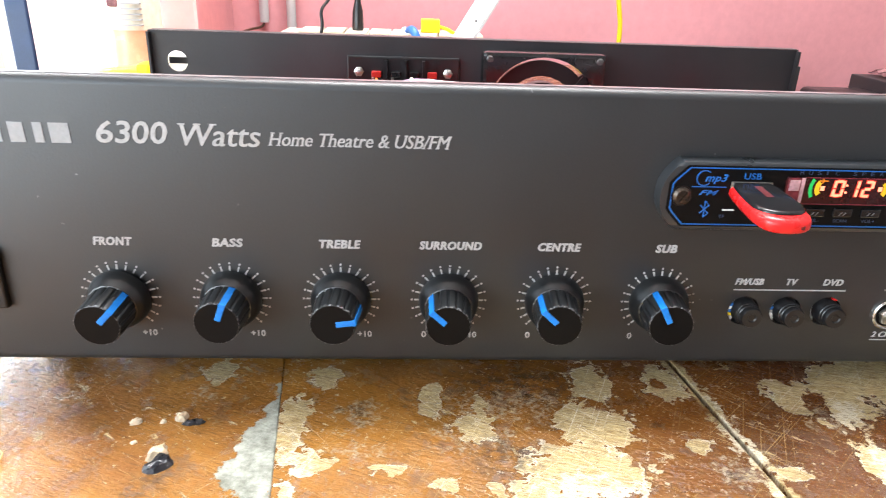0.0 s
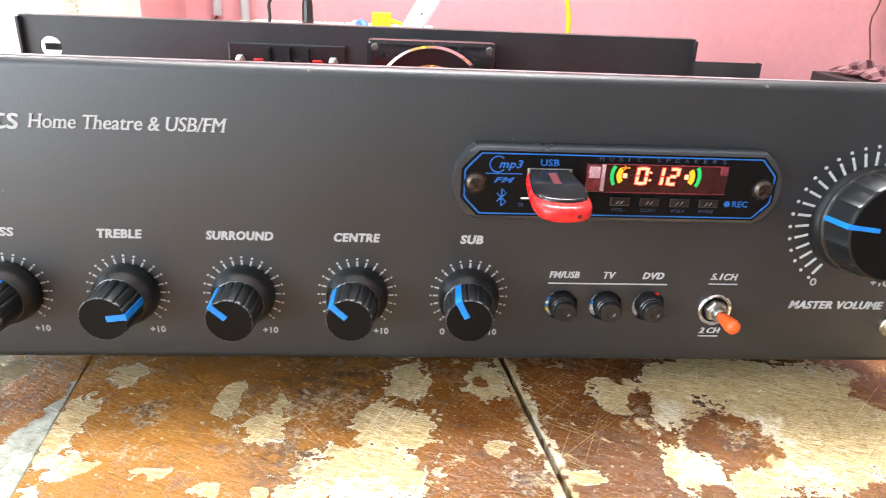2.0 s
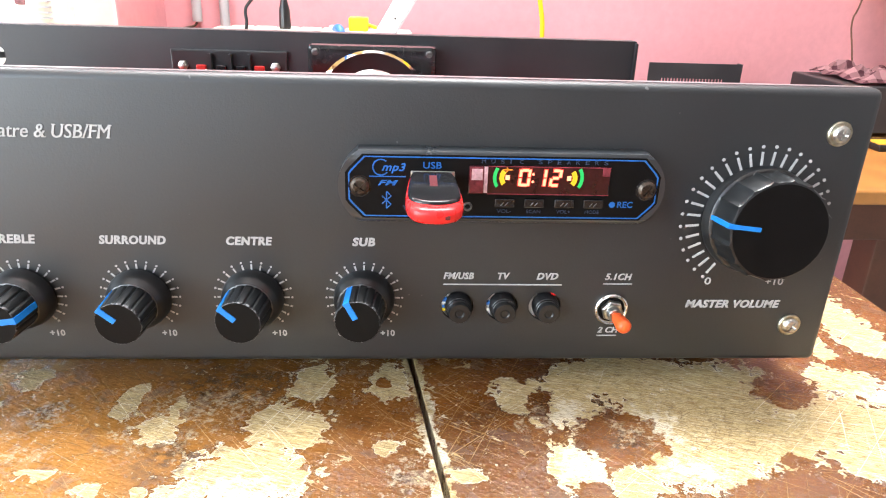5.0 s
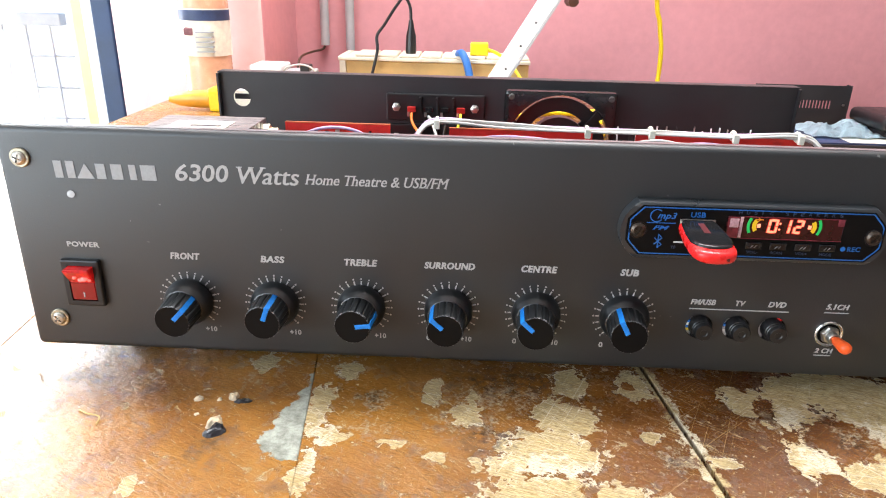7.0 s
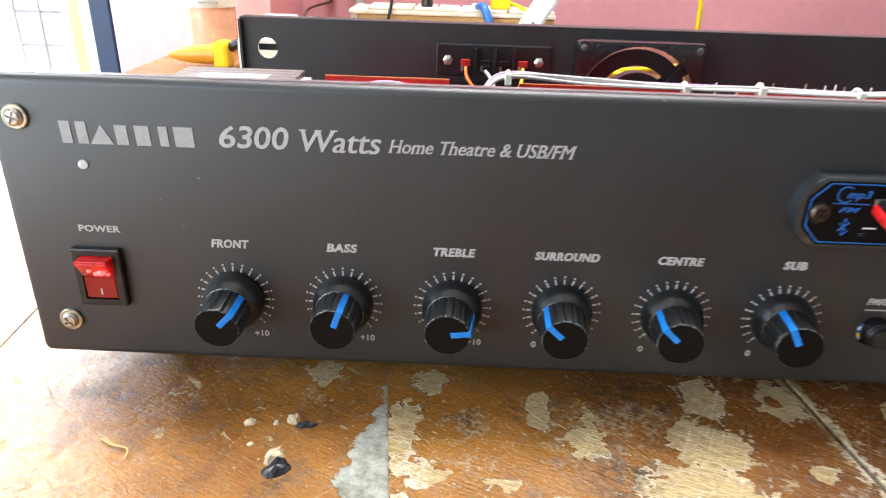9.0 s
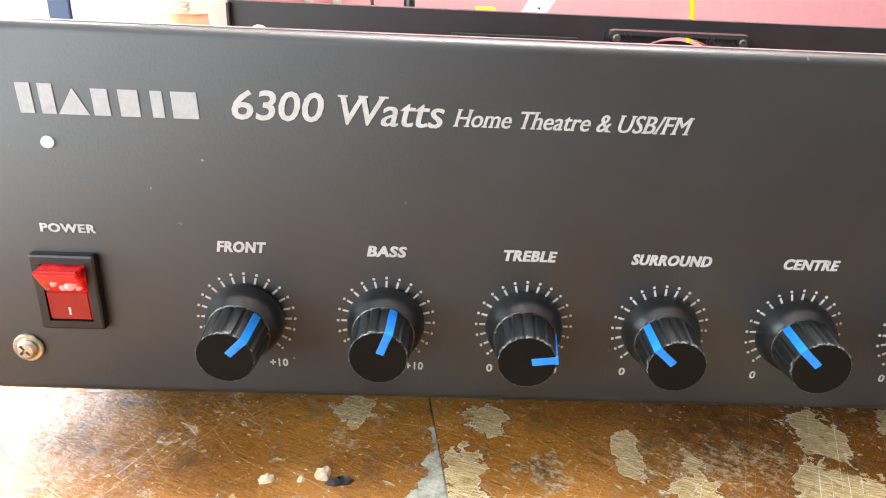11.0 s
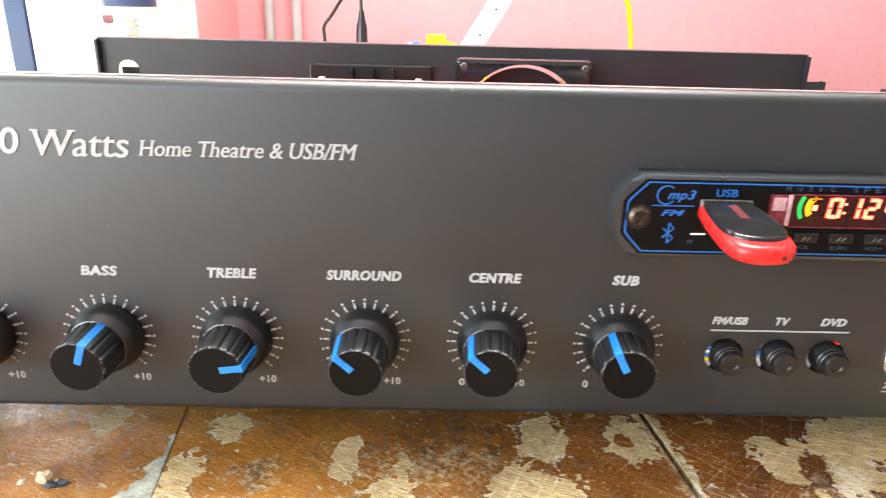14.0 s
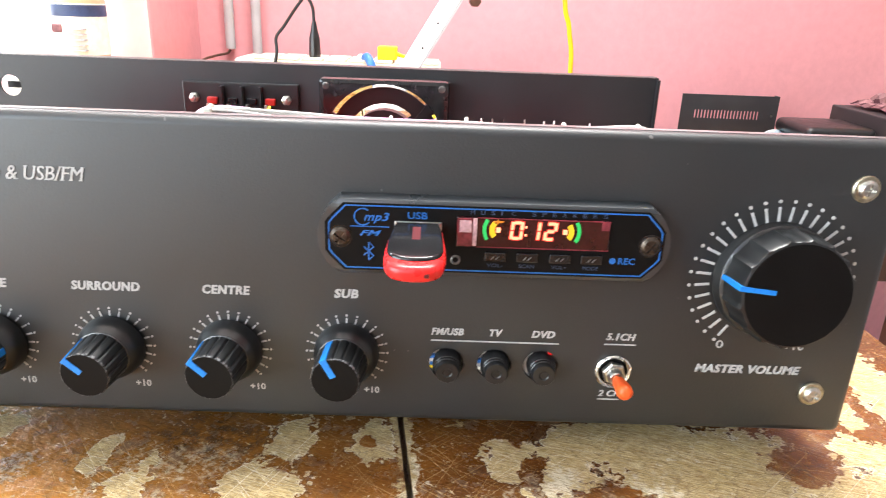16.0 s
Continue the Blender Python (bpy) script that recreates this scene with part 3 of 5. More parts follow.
def build_room():
    structure("floor", box((-2.0, -2.3, FLOOR - 0.1), (2.0, 1.9, FLOOR)), CONCRETE, "grey cement floor of a small workshop", "floor")
    # the ceiling's opening is added to hold the overhead lamp
    structure("ceiling", cut(box((-2.0, -2.3, CEIL), (2.0, 1.9, CEIL + 0.1)), [box((-0.55, 0.17, CEIL - 0.1), (0.85, 0.73, CEIL + 0.3))]), WHITEWALL, "plain white ceiling with an added opening for overhead light", "ceiling")
    # back wall runs slightly away towards the right
    a, b = (-0.335, 1.096), (1.9, 1.46)
    bm = bmesh.new()
    vs = [bm.verts.new((x, y, z)) for z in (FLOOR, CEIL) for x, y in (a, b, (b[0], b[1] + 0.15), (a[0], a[1] + 0.25))]
    for f in ((0, 1, 2, 3), (4, 5, 6, 7), (0, 1, 5, 4), (1, 2, 6, 5), (2, 3, 7, 6), (3, 0, 4, 7)):
        bm.faces.new([vs[i] for i in f])
    structure("wall_back", bm, PINKWALL, "pink painted plaster wall with small marks", "wall")
    # door light painted as paler pink; the right side keeps the wall's pink
    pillar = structure("wall_pillar", box((-0.570, 0.88, FLOOR), (-0.318, 1.35, CEIL), 0.006), DOORLITPINK, "pink wall pillar beside the doorway, its front painted as lit", "wall")
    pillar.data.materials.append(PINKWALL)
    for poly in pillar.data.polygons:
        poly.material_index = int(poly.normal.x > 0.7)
    structure("wall_door_head", box((-1.8, 0.9, 1.35), (-0.570, 1.05, CEIL)), PINKWALL, "pink wall above the doorway", "wall")
    structure("wall_left", cut(box((-1.95, -2.3, FLOOR), (-1.8, 1.05, CEIL)), [box((-2.1, -2.0, -0.5), (-1.7, -0.3, 1.25))]), GREYWALL, "unseen beige wall with an assumed window opening", "wall")
    structure("wall_right", box((1.7, -2.3, FLOOR), (1.85, 1.5, CEIL)), GREYWALL, "unseen beige side wall in a dark tone", "wall")
    # unseen front wall, its opening added for the front fill lamp
    structure("wall_front", cut(box((-1.95, -2.35, FLOOR), (1.85, -2.2, CEIL)), [box((-1.68, -2.5, -0.05), (-0.42, -2.0, 1.55))]), GREYWALL, "unseen beige wall with an assumed window opening", "wall")
    d = thing("door_1", (-0.63, 0.92, FLOOR), "open doorway with navy, white and yellow painted frame", "door frame", kind="structure")
    part("jamb", box((-0.605, 0.885, FLOOR), (-0.572, 0.96, 1.35), 0.003), NAVY, d, "navy painted jamb")
    part("inner_jamb", box((-0.630, 0.90, FLOOR), (-0.6055, 0.98, 1.35), 0.003), WHITEPAINT, d, "white painted inner jamb")
    part("edge_strip", box((-0.654, 0.91, FLOOR), (-0.6305, 0.99, 1.35), 0.003), YELLOWPAINT, d, "faded yellow edge strip")
    structure("ground", box((-40, -40, FLOOR - 0.3), (40, 40, FLOOR - 0.12)), ASPHALT, "sunlit pale concrete ground outside", "ground")


def build_gate():
    g = thing("metal_gate", (-2.1, 2.6, FLOOR - 0.12), "pale grey welded mesh gate standing outside the doorway", "gate")
    part("top_rail", box((-3.4, 2.58, -0.035), (-1.66, 2.63, 0.012), 0.004), PALEMETAL, g)
    for k in range(17):
        x = -3.35 + 0.102 * k
        part("bar", tube([(x, 2.6, FLOOR - 0.12), (x, 2.6, -0.035)], 0.0045, 6), PALEMETAL, g)
    for z in (-0.16, -0.29, -0.42, -0.55):
        part("cross_bar", tube([(-3.4, 2.61, z), (-1.64, 2.61, z)], 0.0045, 6), PALEMETAL, g)


# ---- table ----
def build_table():
    t = thing("work_table", (0, 0.3, FLOOR), "worn wooden workbench with chipped orange varnish and bare patches", "table")
    Y0, Y1, TH = -0.36, 1.03, 0.028

    def seam(x, slope):
        return (x - slope * Y0, x - slope * Y1)

    # joints: one tight, one open
    lines = [((-0.425, -0.425), (-0.425, -0.425)), (seam(-0.205, 0.1),) * 2, (tuple(v - 0.00008 for v in seam(-0.0455, 0.112)), tuple(v + 0.00008 for v in seam(-0.0455, 0.112))),
             (tuple(v - 0.0011 for v in seam(0.1148, 0.13)), tuple(v + 0.0011 for v in seam(0.1148, 0.13))), ((0.344, 0.344),) * 2]
    for i in range(4):
        left, right = lines[i][1], lines[i + 1][0]
        if i == 1:
            left = tuple(v + 0.0004 for v in left)
        bm = bmesh.new()
        vs = [bm.verts.new(p) for z in (-TH, 0) for p in ((left[0], Y0, z), (right[0], Y0, z), (right[1], Y1, z), (left[1], Y1, z))]
        for f in ((3, 2, 1, 0), (4, 5, 6, 7), (0, 1, 5, 4), (1, 2, 6, 5), (2, 3, 7, 6), (3, 0, 4, 7)):
            bm.faces.new([vs[k] for k in f])
        bmesh.ops.bevel(bm, geom=[e for e in bm.edges if all(v.co.z > -0.001 for v in e.verts)], offset=0.00022, segments=2, affect="EDGES")
        part("plank", bm, TABLE, t)
    part("apron", box((-0.395, Y0 + 0.05, -0.11), (-0.37, Y1 - 0.05, -TH)), DARKWOOD, t, "dark wooden apron")
    part("apron", box((0.285, Y0 + 0.05, -0.11), (0.31, Y1 - 0.05, -TH)), DARKWOOD, t, "dark wooden apron")
    for x in (-0.395, 0.255):
        for y in (Y0 + 0.05, Y1 - 0.105):
            part("leg", box((x, y, FLOOR), (x + 0.055, y + 0.055, -TH), 0.003), DARKWOOD, t, "dark wooden leg")


# ---- amplifier ----
PX0, PX1, PZ0, PZ1 = -0.1757, 0.2685, 0.0111, 0.1150
MESHES = {}


def shared(key, make, material, smooth=None):
    if key not in MESHES:
        bm = make()
        me = bpy.data.meshes.new(key)
        bmesh.ops.recalc_face_normals(bm, faces=bm.faces)
        bm.to_mesh(me)
        bm.free()
        me.materials.append(material)
        if smooth:
            for poly in me.polygons:
                poly.use_smooth = True
            me.set_sharp_from_angle(angle=radians(smooth))
        MESHES[key] = me
    return MESHES[key]


def screw_mesh(r):
    bm = lathe([(0, -0.002), (r, -0.002), (r, 0.0006), (r * 0.93, r * 0.28), (r * 0.7, r * 0.45), (0, r * 0.5)], 24)
    return cut(bm, [box((-r * 0.66, -r * 0.13, r * 0.12), (r * 0.66, r * 0.13, r)), box((-r * 0.13, -r * 0.66, r * 0.12), (r * 0.13, r * 0.66, r))])


def dial(parent, x, z, inner, outer, dot, count, reach, width):
    """The printed ticks round a knob, each with a dot at its end."""
    key = "tick_%d" % round(outer * 1e5)

    def tick():
        bm = box((-width / 2, -0.0002, inner), (width / 2, 0.0001, outer))
        bmesh.ops.create_cone(bm, cap_ends=True, segments=10, radius1=width * 0.72, radius2=width * 0.72, depth=0.0003,
                              matrix=Matrix.Translation((0, 0, dot)) @ Matrix.Rotation(radians(90), 4, "X"))
        return bm

    for k in range(count):
        a = radians(-reach + 2 * reach * k / (count - 1))
        part("tick", shared(key, tick, INK), INK, parent, "", Matrix.Translation((x, 0, z)) @ Matrix.Rotation(a, 4, "Y"))


def leaning(x, z, turn, dx, dz, h):
    """A pose on the front panel whose axis has slipped by dx, dz at height h."""
    lean = Vector((0, -1, 0)).rotation_difference(Vector((dx, -h, dz)))
    return Matrix.Translation((x, 0, z)) @ lean.to_matrix().to_4x4() @ OUT @ Matrix.Rotation(radians(-turn), 4, "Z")


def knob(parent, x, z, turn, dx, dz, scale_name, r_skirt, r_low, r_top, h_skirt, h, flutes, label, flute=0.055):
    k = part("knob", shared(scale_name + "_body", lambda: lathe(
        [(0, 0), (r_skirt, 0.0005), (r_skirt, 0.0012), (r_skirt * 0.985, h_skirt * 0.42), (r_skirt * 0.95, h_skirt * 0.68), (r_skirt * 0.5 + r_low * 0.53, h_skirt * 0.92), (r_low * 1.06, h_skirt * 1.1), (r_low * 1.035, h_skirt * 1.17),
         (r_low, h_skirt * 1.2), (r_top * 1.01, h - 0.0012), (r_top * 0.985, h - 0.0003), (r_top * 0.94, h), (0, h)], 10 * flutes, flute=flute, flutes=flutes, fluted=(8, 9, 10)), KNOB, 28),
        KNOB, parent, label, leaning(x, z, turn, dx, dz, h))
    part("cap_face", shared(scale_name + "_face", lambda: lathe([(0, h - 0.0004), (r_top * 0.955, h - 0.0004), (r_top * 0.955, h + 0.00012), (0, h + 0.00012)], 48), FACE),
         FACE, k, "flat satin black end", leaning(x, z, turn, dx, dz, h))

    if r_top < 0.012:
        part("worn_edge", shared(scale_name + "_edge", lambda: lathe(
        [(r_top * 0.955, h - 0.0004), (r_top * 1.0, h - 0.0007), (r_top * 1.004, h - 0.0003), (r_top * 0.985, h + 0.00004), (r_top * 0.955, h + 0.00015)], 10 * flutes, flute=flute, flutes=flutes, fluted=(1, 2, 3), closed=True), WORNEDGE, 35),
             WORNEDGE, k, "worn pale rim", leaning(x, z, turn, dx, dz, h))

    def pointer():
        w, inner = (0.0008, 0.40) if r_top > 0.012 else (0.0011, 0.16)
        bm = box((-w * 0.97, r_top * inner, h - 0.0003), (w * 0.97, r_top * 0.98, h + 0.0004), 0.0002)
        rim = 1.062 if r_top > 0.012 else 1.032
        rows = [(r_low * rim, h_skirt * 1.25), (r_top * rim, h + 0.0005), (r_top * 0.9, h + 0.0005), (r_low * 0.86, h_skirt * 1.25)]
        vs = [[bm.verts.new((s * w, y, zz)) for y, zz in rows] for s in (-1, 1)]
        bm.faces.new(vs[0])
        bm.faces.new(vs[1][::-1])
        for i in range(4):
            j = (i + 1) % 4
            bm.faces.new((vs[0][i], vs[1][i], vs[1][j], vs[0][j]))
        return bm

    part("pointer", shared(scale_name + "_pointer", pointer, BLUE), BLUE, k, "bright blue pointer stripe", leaning(x, z, turn, dx, dz, h))
    return k


def build_amplifier():
    amp = thing("amplifier", (0.047, 0.11, 0), "open dark grey home theatre amplifier standing on a worn table", "amplifier")
    holes = [rod_y(x, 0.0345, 0.0059, -0.02, 0.02, 28) for x in (0.1285, 0.1447, 0.1605)]
    plate = box((PX0, 0, PZ0), (PX1, 0.0095, PZ1), 0.0030, segments=5)
    pocket = box((PX0 + 0.0016, 0.0016, PZ0 + 0.0016), (PX1 - 0.0016, 0.03, PZ1 - 0.0016))
    panel = part("front_panel", cut(plate, [pocket, *holes]), POWDER, amp, "charcoal powder-coated steel front panel", smooth=40)
    # pale strip that paints the sky's sheen on the panel's top bend
    part("top_lip", box((PX0 + 0.0034, 0.0031, PZ1 + 0.00002), (PX1 - 0.0034, 0.0064, PZ1 + 0.00018)), SHEEN_MARK_GREY, panel, "top lip with its sheen painted pale")
    # fixing screws with washers
    for x, z, a in ((-0.1655, 0.1015, 20), (-0.162, 0.0262, 50), (0.2555, 0.100, 10), (0.2545, 0.0272, 30)):
        w = part("washer", shared("washer", lambda: lathe([(0.002, 0), (0.0043, 0), (0.0043, 0.0006), (0.0039, 0.001), (0.002, 0.001)], 32, closed=True), BRASSY, 40), BRASSY, panel, "yellow zinc washer", front(x, z))
        part("screw", shared("panel_screw", lambda: screw_mesh(0.003), STEEL, 30), STEEL, panel, "bright cross-head screw", front(x, z, -0.001, a))
    # brand mark as plain blocks and a wedge
    for x0, x1, top in ((-0.1515, -0.1483, 0.1006), (-0.1462, -0.1430, 0.1006), (-0.1335, -0.1298, 0.0998), (-0.1270, -0.1225, 0.0998), (-0.1192, -0.1166, 0.0998), (-0.1142, -0.1082, 0.0998)):
        part("brand_block", prism([(x0, 0.0932), (x1 + 0.0003, 0.0932), (x1, top), (x0 - 0.0003, top)], -0.0002, 0.0002), BRAND, panel, "plain silver block")
    part("brand_block", prism([(-0.1422, 0.0932), (-0.1346, 0.0932), (-0.1382, 0.0998)], -0.0002, 0.0002), BRAND, panel, "plain silver wedge")
    for i, ch in enumerate("6300"):
        lettering("digit", ch, -0.0998 + 0.0058 * i, -0.0998 + 0.0058 * i + 0.0054, 0.0935, 0.1010, -0.0001, INK, panel, 0.16, 0.016)
    lettering("power_rating", "Watts", -0.0735, -0.0470, 0.0932, 0.1006, -0.0001, INK, panel, 0.22, 0.0, thick=0.0003, serif=0.05)
    lettering("model_title", "Home Theatre & USB/FM", -0.0448, 0.0160, 0.0938, 0.0983, -0.0001, INK, panel, 0.28, 0.0, thick=0.00018, serif=0.05)
    # small knobs
    for x, word, w, turn, dx, dz in ((-0.1, "FRONT", 0.0133, 43, -0.0012, -0.0018), (-0.061, "BASS", 0.0108, 20, -0.0010, -0.0006), (-0.022, "TREBLE", 0.0146, 80, -0.0014, -0.0008),
                                     (0.017, "SURROUND", 0.0222, -48, -0.0010, -0.0010), (0.056, "CENTRE", 0.0156, -48, -0.0016, -0.0005), (0.095, "SUB", 0.0079, -28, -0.0014, -0.0002)):
        lettering("knob_caption", word, x - w / 2, x + w / 2, 0.0575, 0.0607, -0.0001, INK, panel, 0.16, 0.034, thick=0.00014)
        dial(panel, x, 0.0377, 0.0107, 0.0126, 0.0135, 19, 135, 0.00055)
        lettering("zero_mark", "0", x - 0.0097, x - 0.0079, 0.0221, 0.0246, -0.0001, INK, panel, 0, 0.025)
        lettering("ten_mark", "+10", x + 0.0057, x + 0.0109, 0.0221, 0.0246, -0.0001, INK, panel, 0, 0.025)
        knob(amp, x, 0.0377, turn, dx, dz, "small_knob", 0.0109, 0.0084, 0.0078, 0.0062, 0.0186, 16, "black fluted rotary knob with a blue pointer")
    # master volume
    lettering("knob_caption", "MASTER VOLUME", 0.2130, 0.2490, 0.0342, 0.0374, -0.0001, INK, panel, 0.2, 0.03, thick=0.00016)
    dial(panel, 0.2325, 0.0687, 0.0200, 0.0247, 0.0265, 30, 146, 0.00085)
    lettering("zero_mark", "0", 0.2186, 0.2210, 0.0436, 0.0465, -0.0001, INK, panel, 0, 0.01)
    lettering("ten_mark", "+10", 0.2415, 0.2483, 0.0436, 0.0465, -0.0001, INK, panel, 0, 0.01)
    knob(amp, 0.2325, 0.0692, -84, 0.0, 0.0014, "master_knob", 0.0194, 0.0177, 0.0169, 0.0046, 0.0172, 16, "large black fluted volume knob with a blue pointer", -0.04)
    # indicator and power switch
    part("indicator_led", shared("led", lambda: lathe([(0, -0.001), (0.0016, -0.001), (0.0016, 0.0002), (0.0013, 0.0009), (0.0007, 0.0013), (0, 0.0016)], 24), PEARL, 60), PEARL, panel, "small white indicator lamp", front(-0.1464, 0.086))
    lettering("switch_caption", "POWER", -0.1524, -0.1378, 0.0617, 0.0642, -0.0001, INK, panel, 0, 0.03, thick=0.00012)
    sw = part("power_switch", cut(box((-0.1562, -0.0024, 0.0335), (-0.1386, 0.004, 0.0560), 0.0008), [box((-0.1533, -0.01, 0.0362), (-0.1415, 0.003, 0.0533))]), BLACK, amp, "black rocker switch bezel")
    def half(side):
        bm = bmesh.new()
        vs = [[bm.verts.new((x, y, z)) for y, z in side] for x in (-0.1531, -0.1417)]
        bm.faces.new(vs[0])
        bm.faces.new(vs[1][::-1])
        for i in range(len(side)):
            j = (i + 1) % len(side)
            bm.faces.new((vs[0][i], vs[0][j], vs[1][j], vs[1][i]))
        bmesh.ops.bevel(bm, geom=list(bm.edges), offset=0.0004, segments=2, affect="EDGES")
        return bm

    part("rocker", half([(0.001, 0.0452), (-0.0024, 0.0452), (-0.0070, 0.0522), (-0.0066, 0.0529), (0.001, 0.0531)]), ROCKERLIT, sw, "glowing translucent red upper half")
    part("rocker", half([(0.001, 0.0364), (-0.0022, 0.0366), (-0.0024, 0.04515), (0.001, 0.04515)]), ROCKER, sw, "dark red lower half")
    for x, z, r in ((-0.1468, 0.0478, 0.0013), (-0.1447, 0.0486, 0.0017), (-0.1489, 0.0490, 0.0010), (-0.1430, 0.0474, 0.0009)):
        part("neon", lathe([(0, 0), (r, 0), (r * 0.7, 0.0003), (0, 0.0004)], 14), NEON, sw, "bright glowing spot", front(x, z, -0.0025 - (z - 0.0452) * 0.657) @ Matrix.Rotation(radians(-33), 4, "X"), smooth=60)
    part("on_mark", box((-0.1476, -0.0025, 0.0382), (-0.147, -0.0021, 0.0406)), INK, sw, "white on mark")
    # input buttons
    part("input_line", box((0.1230, -0.0002, 0.0429), (0.1660, 0.0001, 0.04335)), INK, panel, "thin silver line")
    for x, word, w in ((0.1285, "FM/USB", 0.0108), (0.1447, "TV", 0.0044), (0.1605, "DVD", 0.0078)):
        lettering("button_caption", word, x - w / 2, x + w / 2, 0.0452, 0.0478, -0.0001, INK, panel, 0.22, 0.026, thick=0.0001)
        part("push_button", shared("push_button", lambda: lathe([(0, -0.0015), (0.0049, -0.0015), (0.0049, 0.0018), (0.0046, 0.0023), (0.0046, 0.0031), (0.0043, 0.0034), (0.0043, 0.0043), (0.0040, 0.0046), (0.0040, 0.0060), (0.0036, 0.0066), (0.0017, 0.0066), (0.0013, 0.0062), (0, 0.0062)], 32), BLACK, 40), BLACK, amp, "round black push button", front(x + 0.0003, 0.0345))
        part("switch_body", box((x - 0.0025, 0.0022, 0.0275), (x + 0.0072, 0.0090, 0.0415)), BLACK, amp, "black switch body behind the hole")
        part("contact_plate", box((x - 0.0072, 0.0023, 0.0275), (x - 0.0026, 0.0090, 0.0415)), CERAMIC, amp, "contact plate seen through the hole")
        if word == "DVD":
            part("ribbon", box((x + 0.0022, 0.0004, 0.0386), (x + 0.0040, 0.0017, 0.0396)), RED, amp, "thin red ribbon stripe")
        else:
            for k, mat in enumerate((WIREYELLOW, BLUEPLASTIC, CERAMIC, BLUEPLASTIC) if word != "TV" else (CERAMIC, GREYPAINT, BLUEPLASTIC)):
                part("ribbon", box((x - 0.0056, 0.0004, 0.0322 + 0.0013 * k), (x - 0.0040, 0.0017, 0.0333 + 0.0013 * k)), mat, amp, "thin coloured ribbon stripe")
    # channel switch
    lettering("switch_caption", "5.1CH", 0.1816, 0.1914, 0.0452, 0.0478, -0.0001, INK, panel, 0.22, 0.026, thick=0.0001)
    lettering("switch_caption", "2 CH", 0.1812, 0.1892, 0.0236, 0.0260, -0.0001, INK, panel, 0.22, 0.012, thick=0.0002)
    part("underline", box((0.1812, -0.0002, 0.0434), (0.1918, 0.0001, 0.0438)), INK, panel, "thin silver line")
    part("underline", box((0.1812, -0.0002, 0.0222), (0.1886, 0.0001, 0.0226)), INK, panel, "thin silver line")
    ts = part("toggle_switch", lathe([(0.0047, 0), (0.0062, 0), (0.0062, 0.0007), (0.0057, 0.0011), (0.0051, 0.0009), (0.0047, 0.0004)], 36, closed=True), CHROME, amp, "chrome toggle switch washer", front(0.1853, 0.0335), smooth=40)
    part("inner_disc", lathe([(0, 0.00005), (0.0050, 0.00005), (0.0050, 0.0003), (0, 0.0003)], 32), FACE, ts, "black inner disc", front(0.1853, 0.0335))
    part("nut", lathe([(0.0024, 0.0006), (0.0041, 0.0006), (0.0041, 0.0022), (0.0036, 0.0028), (0.0024, 0.0028)], 6, closed=True), STEEL, ts, "hexagonal steel nut", front(0.1853, 0.0335, 0, 12))
    part("collar", lathe([(0, 0.0006), (0.0026, 0.0006), (0.0026, 0.0052), (0.0021, 0.0058), (0, 0.0058)], 24), STEEL, ts, "threaded steel collar", front(0.1853, 0.0335), smooth=40)
    lever = look((0.1853, -0.0045, 0.0335), (0.1862, -0.0165, 0.0336)) @ Matrix.Rotation(radians(180), 4, "X")
    part("lever", lathe([(0, 0.0005), (0.0013, 0.0005), (0.0015, 0.0035), (0.0021, 0.0028), (0.0023, 0.005), (0.0027, 0.0084), (0.0025, 0.0099), (0.0016, 0.0109), (0, 0.0112)], 24), ORANGE, ts, "orange rubber lever sleeve", lever, smooth=40)
    build_player(amp)
    build_chassis(amp)


def chamfered(x0, x1, z0, z1, c, d):
    """An outline with cut corners."""
    return [(x0 + c, z0), (x1 - c, z0), (x1 - c * 0.2, z0 + d * 0.75), (x1, z0 + d), (x1, z1 - d), (x1 - c * 0.2, z1 - d * 0.75), (x1 - c, z1),
            (x0 + c, z1), (x0 + c * 0.2, z1 - d * 0.75), (x0, z1 - d), (x0, z0 + d), (x0 + c * 0.2, z0 + d * 0.75)]


def bowed(x0, x1, z0, z1, c):
    """An outline with round bowed ends."""
    zs = [z0 + (z1 - z0) * k / 12 for k in range(13)]
    dip = [c * abs(2 * (z - z0) / (z1 - z0) - 1) ** 2.2 for z in zs]
    return [(x1 - d, z) for z, d in zip(zs, dip)] + [(x0 + d, z) for z, d in zip(zs[::-1], dip[::-1])]


def seven(char, x, z, w, h, y, grow=0.0):
    """The lit slanted segments of a digit, each a mesh of its own."""
    lit = {"0": "abcdef", "1": "bc", "2": "abged", "3": "abgcd"}[char]
    s, g = w * 0.24, w * 0.06
    bars = {"a": (x + s, x + w - s, z + h - s, z + h), "g": (x + s, x + w - s, z + h / 2 - s / 2, z + h / 2 + s / 2), "d": (x + s, x + w - s, z, z + s),
            "f": (x, x + s, z + h / 2 + g, z + h - g), "b": (x + w - s, x + w, z + h / 2 + g, z + h - g), "e": (x, x + s, z + g, z + h / 2 - g), "c": (x + w - s, x + w, z + g, z + h / 2 - g)}
    out = []
    for c in lit:
        x0, x1, z0, z1 = bars[c]
        x0, x1, z0, z1 = x0 - grow, x1 + grow, z0 - grow, z1 + grow
        out.append(prism([(u + 0.08 * (v - z), v) for u, v in ((x0, z0), (x1, z0), (x1, z1), (x0, z1))], y - 0.0001, y + 0.0001))
    return out


